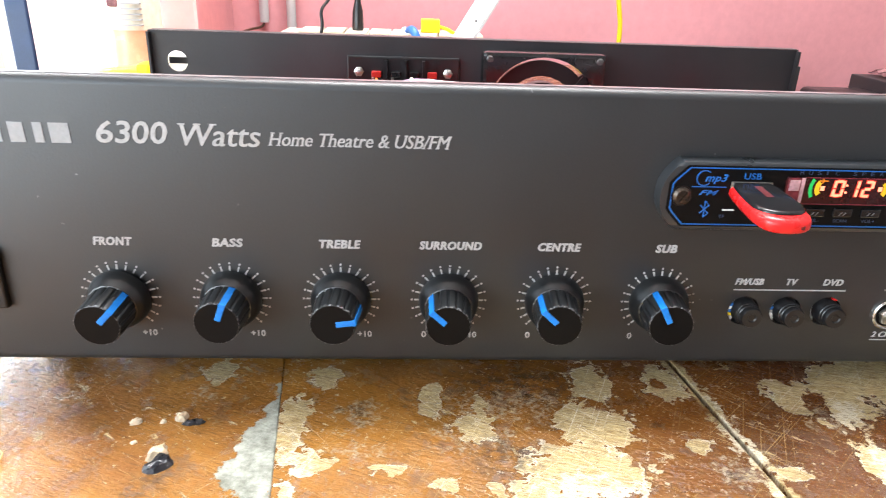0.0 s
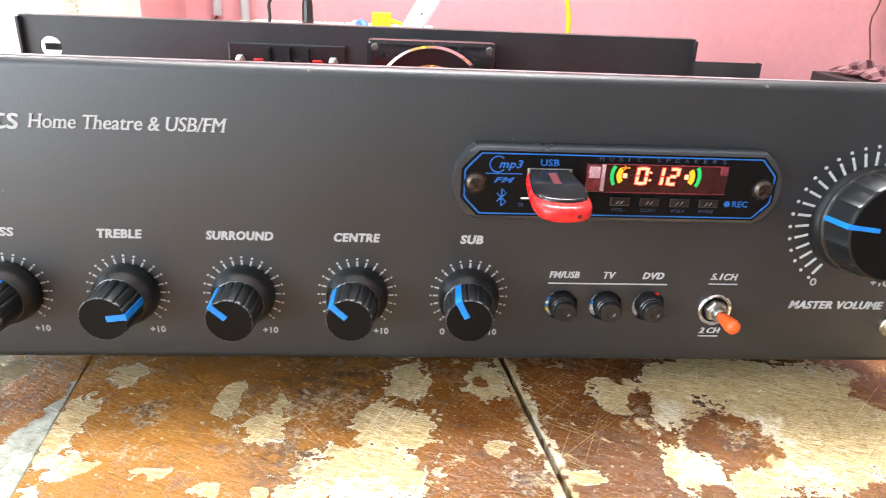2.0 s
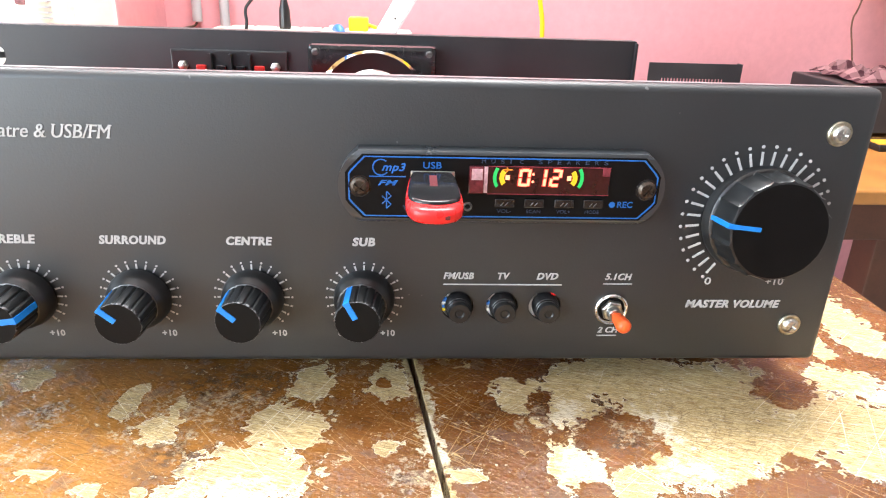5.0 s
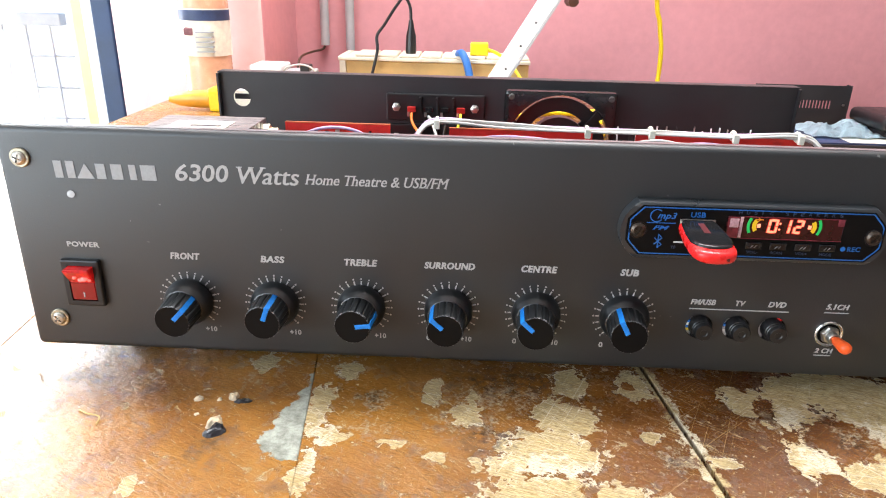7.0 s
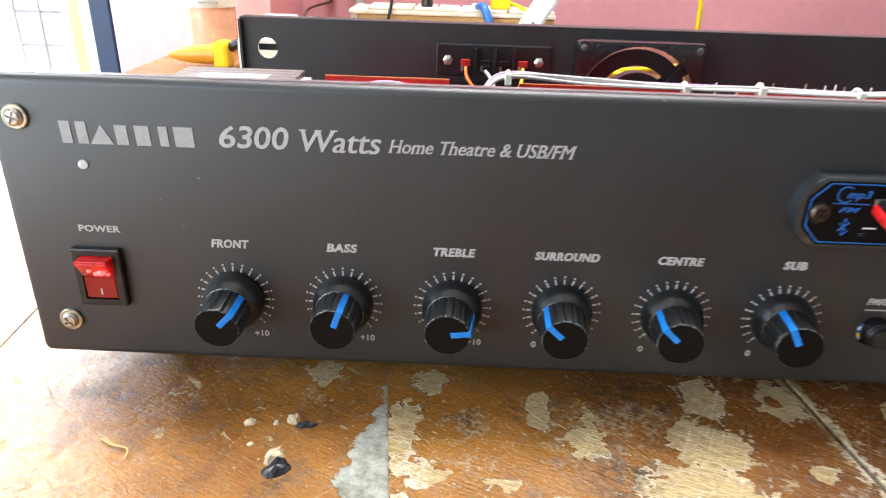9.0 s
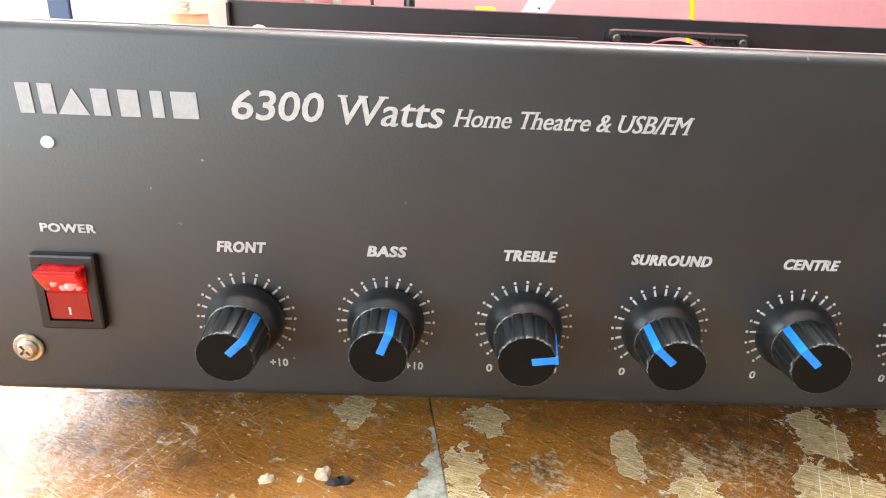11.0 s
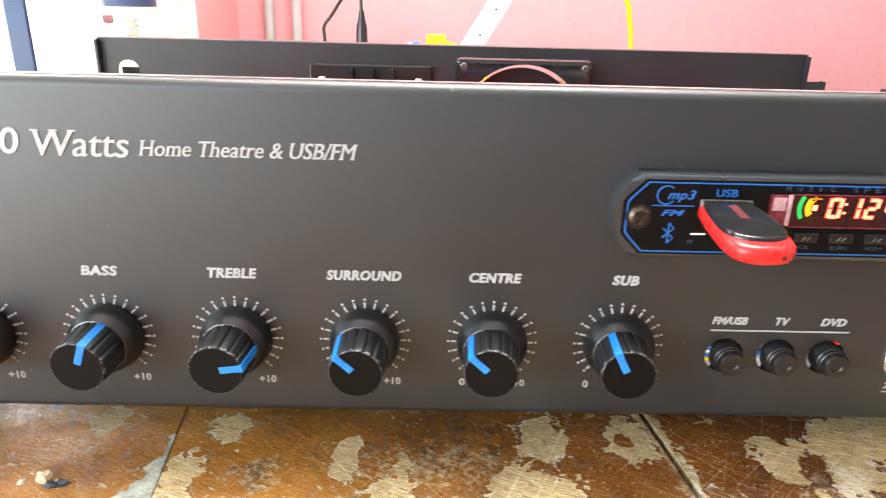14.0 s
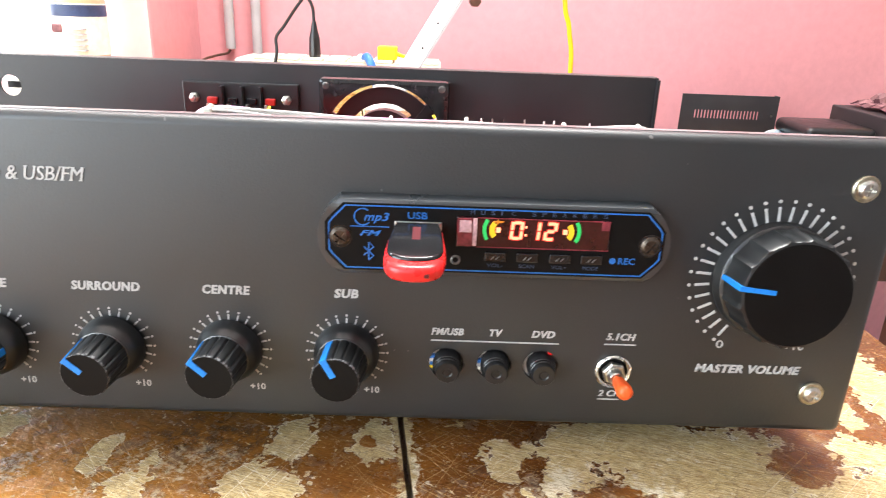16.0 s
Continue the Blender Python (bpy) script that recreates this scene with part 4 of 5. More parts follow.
def arc(cx, cz, r0, r1, a0, a1, y, n=8):
    pts = [(cx + r1 * math.cos(a0 + (a1 - a0) * k / n), cz + r1 * math.sin(a0 + (a1 - a0) * k / n)) for k in range(n + 1)]
    pts += [(cx + r0 * math.cos(a1 + (a0 - a1) * k / n), cz + r0 * math.sin(a1 + (a0 - a1) * k / n)) for k in range(n + 1)]
    return prism(pts, y - 0.0001, y + 0.0001)


def build_player(amp):
    Y = -0.0062
    pl = part("media_player", prism(bowed(0.0872, 0.1958, 0.0691, 0.0940, 0.0066), Y, 0.0, 0.0017), BEZEL, amp, "black chamfered media player panel", smooth=30)
    part("face_plate", prism(chamfered(0.0896, 0.1938, 0.0709, 0.0925, 0.0056, 0.0062), Y - 0.00025, Y + 0.0005), FACE, pl, "satin black face")
    outer, inner = chamfered(0.0906, 0.1930, 0.0715, 0.0919, 0.0052, 0.0058), chamfered(0.09105, 0.19255, 0.0719, 0.0915, 0.0051, 0.0057)
    bm = bmesh.new()
    a = [[bm.verts.new((x, y, z)) for x, z in ring] for ring in (outer, inner) for y in (Y - 0.0004, Y - 0.0001)]
    for i in range(len(outer)):
        j = (i + 1) % len(outer)
        bm.faces.new((a[0][i], a[0][j], a[2][j], a[2][i]))
        bm.faces.new((a[0][i], a[1][i], a[1][j], a[0][j]))
        bm.faces.new((a[2][i], a[2][j], a[3][j], a[3][i]))
    part("blue_border", bm, BLUEINK, pl, "blue border line")
    T = Y - 0.0004
    for x in (0.0943, 0.1895):
        part("screw", shared("player_screw", lambda: screw_mesh(0.0031), DULLSCREW, 30), DULLSCREW, pl, "tarnished cross-head screw", front(x, 0.0818, Y - 0.0003, 35))
        part("screw_recess", rod_y(x, 0.0818, 0.0037, Y - 0.0004, Y - 0.0001), GLOSS, pl, "round screw recess")
    lettering("logo_word", "mp3", 0.1015, 0.1092, 0.0862, 0.0897, T, BLUEINK, pl, 0.3, 0.02)
    part("logo_ring", arc(0.1012, 0.0882, 0.0024, 0.0028, radians(50), radians(320), T, 24), BLUEINK, pl, "blue ring mark")
    part("logo_line", box((0.0974, T - 0.0001, 0.0850), (0.1092, T + 0.0001, 0.0853)), BLUEINK, pl, "blue line")
    lettering("logo_word", "FM", 0.1002, 0.1068, 0.0822, 0.0840, T, BLUEINK, pl, 0.35, 0.03)
    lettering("port_caption", "USB", 0.1148, 0.1208, 0.0880, 0.0902, T, BLUEINK, pl, 0, 0.01)
    bm = tube([(0.1015, T, 0.0758), (0.1045, T, 0.0786), (0.1030, T, 0.0801)], 0.00022, 6, steps=1)
    tube([(0.1030, T, 0.0801), (0.1030, T, 0.0743)], 0.00022, 6, bm=bm)
    tube([(0.1030, T, 0.0743), (0.1045, T, 0.0757), (0.1015, T, 0.0786)], 0.00022, 6, bm=bm, steps=1)
    part("radio_mark", bm, BLUEINK, pl, "blue angular rune-like mark")
    lettering("slot_caption", "TF", 0.1084, 0.1104, 0.0741, 0.0753, T, DIMINK, pl, 0, 0.01)
    part("usb_port", box((0.1108, Y - 0.0006, 0.0842), (0.1252, Y + 0.001, 0.0872), 0.0003), STEEL, pl, "steel port frame")
    part("card_slot", box((0.1094, Y - 0.0005, 0.0768), (0.1135, Y + 0.001, 0.0773)), CERAMIC, pl, "card slot")
    part("jack_socket", shared("jack", lambda: lathe([(0.0008, 0), (0.0016, 0), (0.0016, 0.0005), (0.0012, 0.0007), (0.0008, 0.0002)], 20, closed=True), DULLSTEEL, 40), DULLSTEEL, pl, "small round jack socket", front(0.1298, 0.0752, Y))
    part("display", box((0.1296, Y - 0.0009, 0.0797), (0.1766, Y + 0.0008, 0.0894), 0.0004), SCREEN, pl, "dark red display window")
    part("display_edge", box((0.1300, Y - 0.0012, 0.0801), (0.1346, Y - 0.0007, 0.0890), 0.0001), SCREENRED, pl, "clear red edge block")
    part("display_edge", box((0.1347, Y - 0.0012, 0.0803), (0.1359, Y - 0.0007, 0.0891), 0.0001), SCREENPINK, pl, "pale pink clear rib")
    part("display_edge", box((0.1306, Y - 0.00135, 0.0846), (0.1342, Y - 0.0011, 0.0884), 0.0001), SCREENPINK, pl, "pale pink clear patch")
    part("display_edge", box((0.1738, Y - 0.0012, 0.0864), (0.1763, Y - 0.0007, 0.0891), 0.0001), SCREENRED, pl, "clear red corner")
    for z in (0.0798, 0.0891):
        part("display_rim", box((0.1360, Y - 0.0011, z), (0.1765, Y - 0.0008, z + 0.0003)), SCREENRED, pl, "thin clear rim")
    D = Y - 0.0011
    for ch, x in (("0", 0.1459), ("1", 0.1512), ("2", 0.1562)):
        # enlarged red copies behind the segments paint the digits' halo
        for bar, rim in zip(seven(ch, x, 0.0827, 0.0038, 0.0059, D), seven(ch, x, 0.0827, 0.0038, 0.0059, D + 0.00012, 0.00026)):
            part("segment", bar, LIT_WARM, pl, "glowing red digit segment")
            part("segment_halo", rim, LIT_RED, pl, "deep red glow painted round a segment")
    for z in (0.0843, 0.0868):
        part("colon_dot", rod_y(0.1508, z, 0.0004, D - 0.0001, D + 0.0001, 10), LIT_WARM, pl, "glowing colon dot")
    for s, cx in ((-1, 0.1424), (1, 0.1628)):
        mid = math.pi if s < 0 else 0
        part("level_dot", box((cx - 0.0007, D - 0.0001, 0.0848), (cx + 0.0007, D + 0.0001, 0.0864), 0.00008), LIT_WARM, pl, "glowing level dot")
        part("level_arc", arc(cx - s * 0.0016, 0.0856, 0.0027, 0.0043, mid - 0.66, mid + 0.66, D), LIT_YELLOW, pl, "glowing yellow level arc")
        part("level_arc", arc(cx - s * 0.0016, 0.0856, 0.0053, 0.0064, mid - 0.56, mid + 0.56, D), LIT_GREEN, pl, "glowing green level arc")
    part("source_mark", tube([(0.1408, D, 0.0882), (0.1438, D, 0.0882)], 0.00025, 6, bm=tube([(0.1418, D, 0.0874), (0.1426, D, 0.0882), (0.1420, D, 0.0889)], 0.0002, 6, steps=1)), LIT_AMBER, pl, "amber trident mark")
    for x, word in ((0.1420, "VOL-"), (0.1519, "SCAN"), (0.1620, "VOL+"), (0.1718, "MODE")):
        part("key", box((x - 0.0034, Y - 0.0011, 0.0752), (x + 0.0034, Y + 0.0005, 0.0783), 0.0004), GLOSS, pl, "small glossy black key")
        for k in range(2):
            part("key_mark", prism([(x - 0.0014 + 0.0014 * k, 0.0760), (x - 0.0011 + 0.0014 * k, 0.0760), (x - 0.0002 + 0.0014 * k, 0.0771), (x - 0.0005 + 0.0014 * k, 0.0771)], Y - 0.0013, Y - 0.001), SHEEN_MARK_GREY, pl, "tiny grey slash mark")
        lettering("key_caption", word, x - 0.0024, x + 0.0024, 0.0732, 0.0744, T, DIMINK, pl, 0, 0.0)
    part("record_dot", rod_y(0.1784, 0.0765, 0.0010, T - 0.0001, T + 0.0001, 20), BLUEINK, pl, "blue dot")
    lettering("record_caption", "REC", 0.1802, 0.1854, 0.0755, 0.0776, T, BLUEINK, pl, 0, 0.015)
    for i, ch in enumerate("MUSIC SPEAKERS"):
        if ch != " ":
            x = 0.1338 + 0.0031 * i
            lettering("strip_letter", ch, x, x + (0.0013 if ch != "I" else 0.0004), 0.0901, 0.0914, T, DIMINK, pl, 0, 0.0)
    pl.location.z -= 0.0006


def build_fan(amp):
    X, Z, Y0, Y1 = 0.089, 0.0625, 0.2235, 0.2355
    frame_bm = cut(box((X - 0.0405, Y0, Z - 0.0405), (X + 0.0405, Y1, Z + 0.0405), 0.003), [rod_y(X, Z, 0.0375, Y0 - 0.02, Y1 + 0.02, 48)])
    fan = part("cooling_fan", frame_bm, GLOSS, amp, "square black cooling fan frame")
    part("hub", rod_y(X, Z, 0.0216, Y0 + 0.001, Y1 - 0.001), BLACK, fan, "round fan hub")
    for k in range(3):
        a0 = 2 * math.pi * k / 3 + 0.5
        pts = [(X + r * math.cos(a0 + 0.15 * i / 5 + 0.12 * (r > 0.03)), Z + r * math.sin(a0 + 0.15 * i / 5 + 0.12 * (r > 0.03))) for r, steps in ((0.0205, range(6)), (0.0371, range(5, -1, -1))) for i in steps]
        part("blade", prism(pts, Y0 + 0.004, Y0 + 0.0055), BLACK, fan)
    for r0, r1 in ((0.0248, 0.0350),):
        part("guard_ring", lathe([(r0, 0.001), (r1, 0.0018), (r1, 0.0045), (r0, 0.004)], 48, closed=True), BLACK, fan, "flat black guard ring", front(X, Z, Y1))
    for k in range(3):
        a = radians(38 + 120 * k)
        p, q = (math.cos(a), math.sin(a)), (-math.sin(a), math.cos(a))
        corners = [(X + p[0] * r + q[0] * w, Z + p[1] * r + q[1] * w) for r, w in ((0.019, -0.0036), (0.038, -0.0042), (0.038, 0.0042), (0.019, 0.0036))]
        part("strut", prism(corners, Y1 - 0.0035, Y1 - 0.0008), BLACK, fan)
    for sx in (-1, 1):
        for sz in (-1, 1):
            part("screw", shared("fan_screw", lambda: screw_mesh(0.0022), DULLSTEEL, 30), DULLSTEEL, fan, "steel screw", front(X + sx * 0.0357, Z + sz * 0.0357, Y0))


def build_chassis(amp):
    RX0, RX1, RY, RZ = -0.1645, 0.2615, 0.2365, 0.1085
    part("base_plate", box((PX0 + 0.003, 0.003, PZ0 + 0.002), (PX1 - 0.003, RY, PZ0 + 0.0035)), SHEET, amp, "black steel base plate")
    rear = cut(box((RX0, RY, PZ0 + 0.002), (RX1, RY + 0.0014, RZ)), [rod_y(-0.1478, 0.0895, 0.0066, 0.2, 0.26), rod_y(0.089, 0.0625, 0.0375, 0.2, 0.26, 48)])
    rp = part("rear_panel", rear, SHEET, amp, "black steel rear panel with holes")
    for x, reach in ((RX0, 0.004), (RX1 - 0.0014, 0.004)):
        part("end_flange", box((x, RY - reach, PZ0 + 0.004), (x + 0.0014, RY - 0.0002, RZ - 0.001)), SHEET, rp, "folded end flange")
    part("top_lip", box((RX0, RY + 0.0015, RZ - 0.0013), (RX1, RY + 0.011, RZ + 0.0002), 0.0004), SHEET, rp, "folded top lip")
    part("back_bar", box((-0.157, RY + 0.012, 0.0865), (-0.137, RY + 0.0135, 0.0905)), BLACK, rp, "dark bar behind the hole")
    for x in (-0.15, 0.245):
        for y in (0.05, 0.215):
            part("foot", lathe([(0, 0), (0.009, 0), (0.0095, 0.001), (0.0085, PZ0 + 0.002), (0, PZ0 + 0.002)], 24), BLACK, amp, "black rubber foot", Matrix.Translation((x, y, 0)))
    # loudspeaker terminals
    for z in (0.0868, 0.0645):
        tb = part("terminal_block", box((-0.0385, RY - 0.0035, z - 0.0098), (0.0345, RY - 0.0002, z + 0.0098), 0.0008), BLACK, amp, "black spring terminal block")
        for x in (-0.031, 0.027):
            part("nut", shared("terminal_nut", lambda: lathe([(0, 0), (0.0032, 0), (0.0032, 0.0018), (0.002, 0.0024), (0.002, 0.0045), (0, 0.0048)], 6), STEEL), STEEL, tb, "small steel nut", front(x, z, RY - 0.0035))
        for x, mat in ((-0.0196, REDCLIP), (-0.0069, GLOSS), (0.005, GLOSS), (0.0168, REDCLIP)):
            part("clip", box((x - 0.0032, RY - 0.0062, z - 0.0034), (x + 0.0032, RY - 0.0034, z + 0.0008), 0.0007), mat, tb, "spring clip")
            part("clip_tab", box((x - 0.003, RY - 0.0085, z - 0.006), (x - 0.0015, RY - 0.0036, z - 0.003)), STEEL, tb, "solder tab")
        for x in (-0.0132, -0.0008, 0.011):
            part("divider", box((x - 0.0008, RY - 0.008, z - 0.004), (x + 0.0008, RY - 0.0034, z + 0.0078)), BLACK, tb, "black divider")
    build_fan(amp)
    # transformer with its label
    tr = part("transformer", box((-0.1655, 0.052, 0.018), (-0.1045, 0.150, 0.0915), 0.0015), CORE, amp, "grey laminated transformer core")
    for i in range(14):
        y = 0.055 + 0.0068 * i
        part("lamination", box((-0.1658, y, 0.0185), (-0.1042, y + 0.0058, 0.0922), 0.0003), CORE, tr)
    part("paper_label", box((-0.152, 0.07, 0.0923), (-0.118, 0.132, 0.0925)), PAPER, tr, "cream paper label")
    for k in range(3):
        part("print_bar", box((-0.146 + 0.003 * k, 0.086 + 0.015 * k, 0.09255), (-0.128 + 0.003 * k, 0.090 + 0.015 * k, 0.0927)), BLACK, tr, "dark printed bar")
    part("bolt", lathe([(0, 0), (0.0045, 0), (0.0045, 0.004), (0.0022, 0.004), (0.0022, 0.009), (0, 0.009)], 6), BRASSY, tr, "brass-coloured fixing bolt", Matrix.Translation((-0.1042, 0.143, 0.085)) @ Matrix.Rotation(radians(90), 4, "Y"))
    # upright circuit boards
    for x0, x1, z in ((-0.098, -0.0285, 0.0855), (0.0105, 0.104, 0.0845), (0.132, 0.2385, 0.0845)):
        b = part("circuit_board", box((x0, 0.1700, 0.02), (x1, 0.1716, z)), PCB, amp, "red circuit board")
        part("board_edge", box((x0, 0.1699, z), (x1, 0.1717, z + 0.0006)), PCBEDGE, b, "pale cut edge")
        rng = random.Random(int(x0 * 1e4) + 5)
        for k in range(9):
            x = x0 + 0.006 + (x1 - x0 - 0.012) * k / 8
            zz = z - rng.uniform(0.004, 0.012)
            part("solder_joint", rod_y(x, zz, rng.uniform(0.0009, 0.0016), 0.168, 0.170, 10), rng.choice([STEEL, CERAMIC, GLOSS]), b)
    rng = random.Random(3)
    for x0, x1 in ((0.122, 0.166), (0.172, 0.208)):
        for k in range(8):
            x = x0 + (x1 - x0) * k / 7
            part("pin", tube([(x, 0.178, 0.05), (x + rng.uniform(-0.001, 0.001), 0.178, 0.0862 + rng.uniform(0, 0.003))], 0.0005, 6), rng.choice([STEEL, CERAMIC, BLACK]), amp, "upright component lead")
    # wire loom
    main = [(-0.016, 0.150, 0.070), (-0.010, 0.156, 0.0805), (0.003, 0.158, 0.0895), (0.046, 0.158, 0.0880), (0.098, 0.158, 0.0865), (0.138, 0.158, 0.0872), (0.190, 0.158, 0.0862), (0.229, 0.156, 0.0870), (0.242, 0.150, 0.0805), (0.254, 0.146, 0.064)]
    for i, (dy, dz, mat) in enumerate(((0, 0.001, WIRE), (0.0019, 0.0016, WIRE), (-0.0018, 0.0012, WIRE), (0.0036, 0.0012, WIRE), (0.001, 0.0026, WIRE), (0.0048, 0.0020, VIOLET))):
        rng = random.Random(i)
        part("wire", tube([(x, y + dy + rng.uniform(-7e-4, 7e-4), z + dz + rng.uniform(-9e-4, 9e-4)) for x, y, z in main], 0.0008, 7), mat, amp, "white insulated wire", smooth=60)
    for x, y, z in ((0.003, 0.158, 0.0895), (0.098, 0.158, 0.0865), (0.138, 0.158, 0.0872), (0.190, 0.158, 0.0862), (0.229, 0.156, 0.0870)):
        ring = [(x, y + 0.0012 + 0.0042 * math.cos(a), z + 0.0014 + 0.0027 * math.sin(a)) for a in (k * math.pi / 6 for k in range(13))]
        tie = part("cable_tie", tube(ring, 0.0010, 6, steps=2), NYLON, amp, "white nylon cable tie")
        part("tie_head", box((x - 0.0018, y - 0.0055, z - 0.0022), (x + 0.0018, y - 0.0025, z + 0.0036), 0.0005), NYLON, tie)
    for pts, mat in (([(-0.100, 0.146, 0.080), (-0.09, 0.15, 0.079), (-0.07, 0.155, 0.0855), (-0.05, 0.156, 0.0845), (-0.032, 0.158, 0.074)], VIOLET),
                     ([(-0.108, 0.12, 0.082), (-0.095, 0.13, 0.0835), (-0.08, 0.135, 0.079), (-0.07, 0.14, 0.068)], WIRE),
                     ([(0.02, 0.156, 0.074), (0.035, 0.156, 0.0825), (0.06, 0.154, 0.0835), (0.085, 0.155, 0.0805), (0.1, 0.157, 0.073)], VIOLET),
                     ([(0.112, 0.156, 0.068), (0.120, 0.154, 0.0795), (0.14, 0.152, 0.0845), (0.16, 0.153, 0.0825), (0.215, 0.154, 0.0795), (0.225, 0.156, 0.07)], WIRE),
                     ([(0.136, 0.154, 0.07), (0.145, 0.152, 0.0795), (0.17, 0.152, 0.0835), (0.2, 0.152, 0.0805), (0.222, 0.154, 0.0775)], VIOLET),
                     ([(-0.0196, 0.229, 0.083), (-0.018, 0.222, 0.077), (-0.009, 0.205, 0.069), (-0.002, 0.19, 0.06)], WIREORANGE),
                     ([(0.0168, 0.229, 0.083), (0.0165, 0.222, 0.079), (0.013, 0.205, 0.072), (0.011, 0.19, 0.06)], WIREYELLOW),
                     ([(-0.0069, 0.229, 0.081), (-0.004, 0.222, 0.0785), (0.001, 0.205, 0.07)], WIRE),
                     ([(0.005, 0.229, 0.081), (0.006, 0.222, 0.0785), (0.005, 0.205, 0.07)], GLOSS)):
        part("wire", tube(pts, 0.0011, 7), mat, amp, "single insulated wire", smooth=60)


def build_usb_stick():
    u = thing("usb_flash_drive", (0.1178, -0.02, 0.0800), "black and red usb stick plugged into the player", "usb stick")
    # a tilted body that droops as it comes forward
    m = Matrix.Translation((0.1178, -0.0066, 0.0836)) @ Matrix.Rotation(radians(5), 4, "X")
    bm = box((-0.0060, -0.001, -0.0022), (0.0060, 0.002, 0.0022))
    part("plug", bm, STEEL, u, "steel plug", m)

    def outline(k):
        """A rounded tongue, wider towards its free end."""
        pts = [(-0.0068 - k, 0.0, 0), (-0.0074 - k, -0.004, 0), (-0.0080 - k, -0.011, 0), (-0.0083 - k, -0.018, 0), (-0.0080 - k, -0.0232, 0), (-0.0066 - k, -0.0268, 0), (-0.0038 - k, -0.0287, 0), (0.0, -0.0293, 0)]
        half = smooth_path(pts, 4)
        return [(p.x, p.y) for p in half] + [(-p.x, p.y) for p in half[-2::-1]]

    def slab(z0, z1, k, r, reach=1.0):
        """The tongue as a solid with rounded rims of radius r."""
        bm = bmesh.new()
        levels = [(z0 + r - r * math.sin(a), r - r * math.cos(a)) for a in (math.pi / 2 * q / 4 for q in range(4, -1, -1))]
        levels += [(z1 - r + r * math.sin(a), r - r * math.cos(a)) for a in (math.pi / 2 * q / 4 for q in range(5))]
        base = outline(k)
        rings = []
        for z, d in levels:
            rings.append([bm.verts.new((x * (1 - d / 0.008), ((y + 0.01465) * (1 - d / 0.01465) - 0.01465) * reach, z)) for x, y in base])
        for a, b in zip(rings, rings[1:]):
            for i in range(len(a)):
                j = (i + 1) % len(a)
                bm.faces.new((a[i], a[j], b[j], b[i]))
        bm.faces.new(rings[0][::-1])
        bm.faces.new(rings[-1])
        return bm

    part("top_shell", slab(0.0000, 0.0030, -0.0003, 0.0010, 0.86), GLOSS, u, "glossy black upper shell", m, smooth=50)
    part("lower_shell", slab(-0.0030, 0.0020, 0.0004, 0.0019), RED, u, "bright red lower shell", m, smooth=50)
    part("lanyard_eye", box((0.0018, -0.0290, -0.0012), (0.0042, -0.0275, 0.0002), 0.0003), DARKGREY, u, "dark lanyard eye", m)
    part("print_bar", box((-0.0012, -0.013, 0.00285), (0.0012, -0.004, 0.00312)), DARKGREY, u, "dark red printed bar", m)


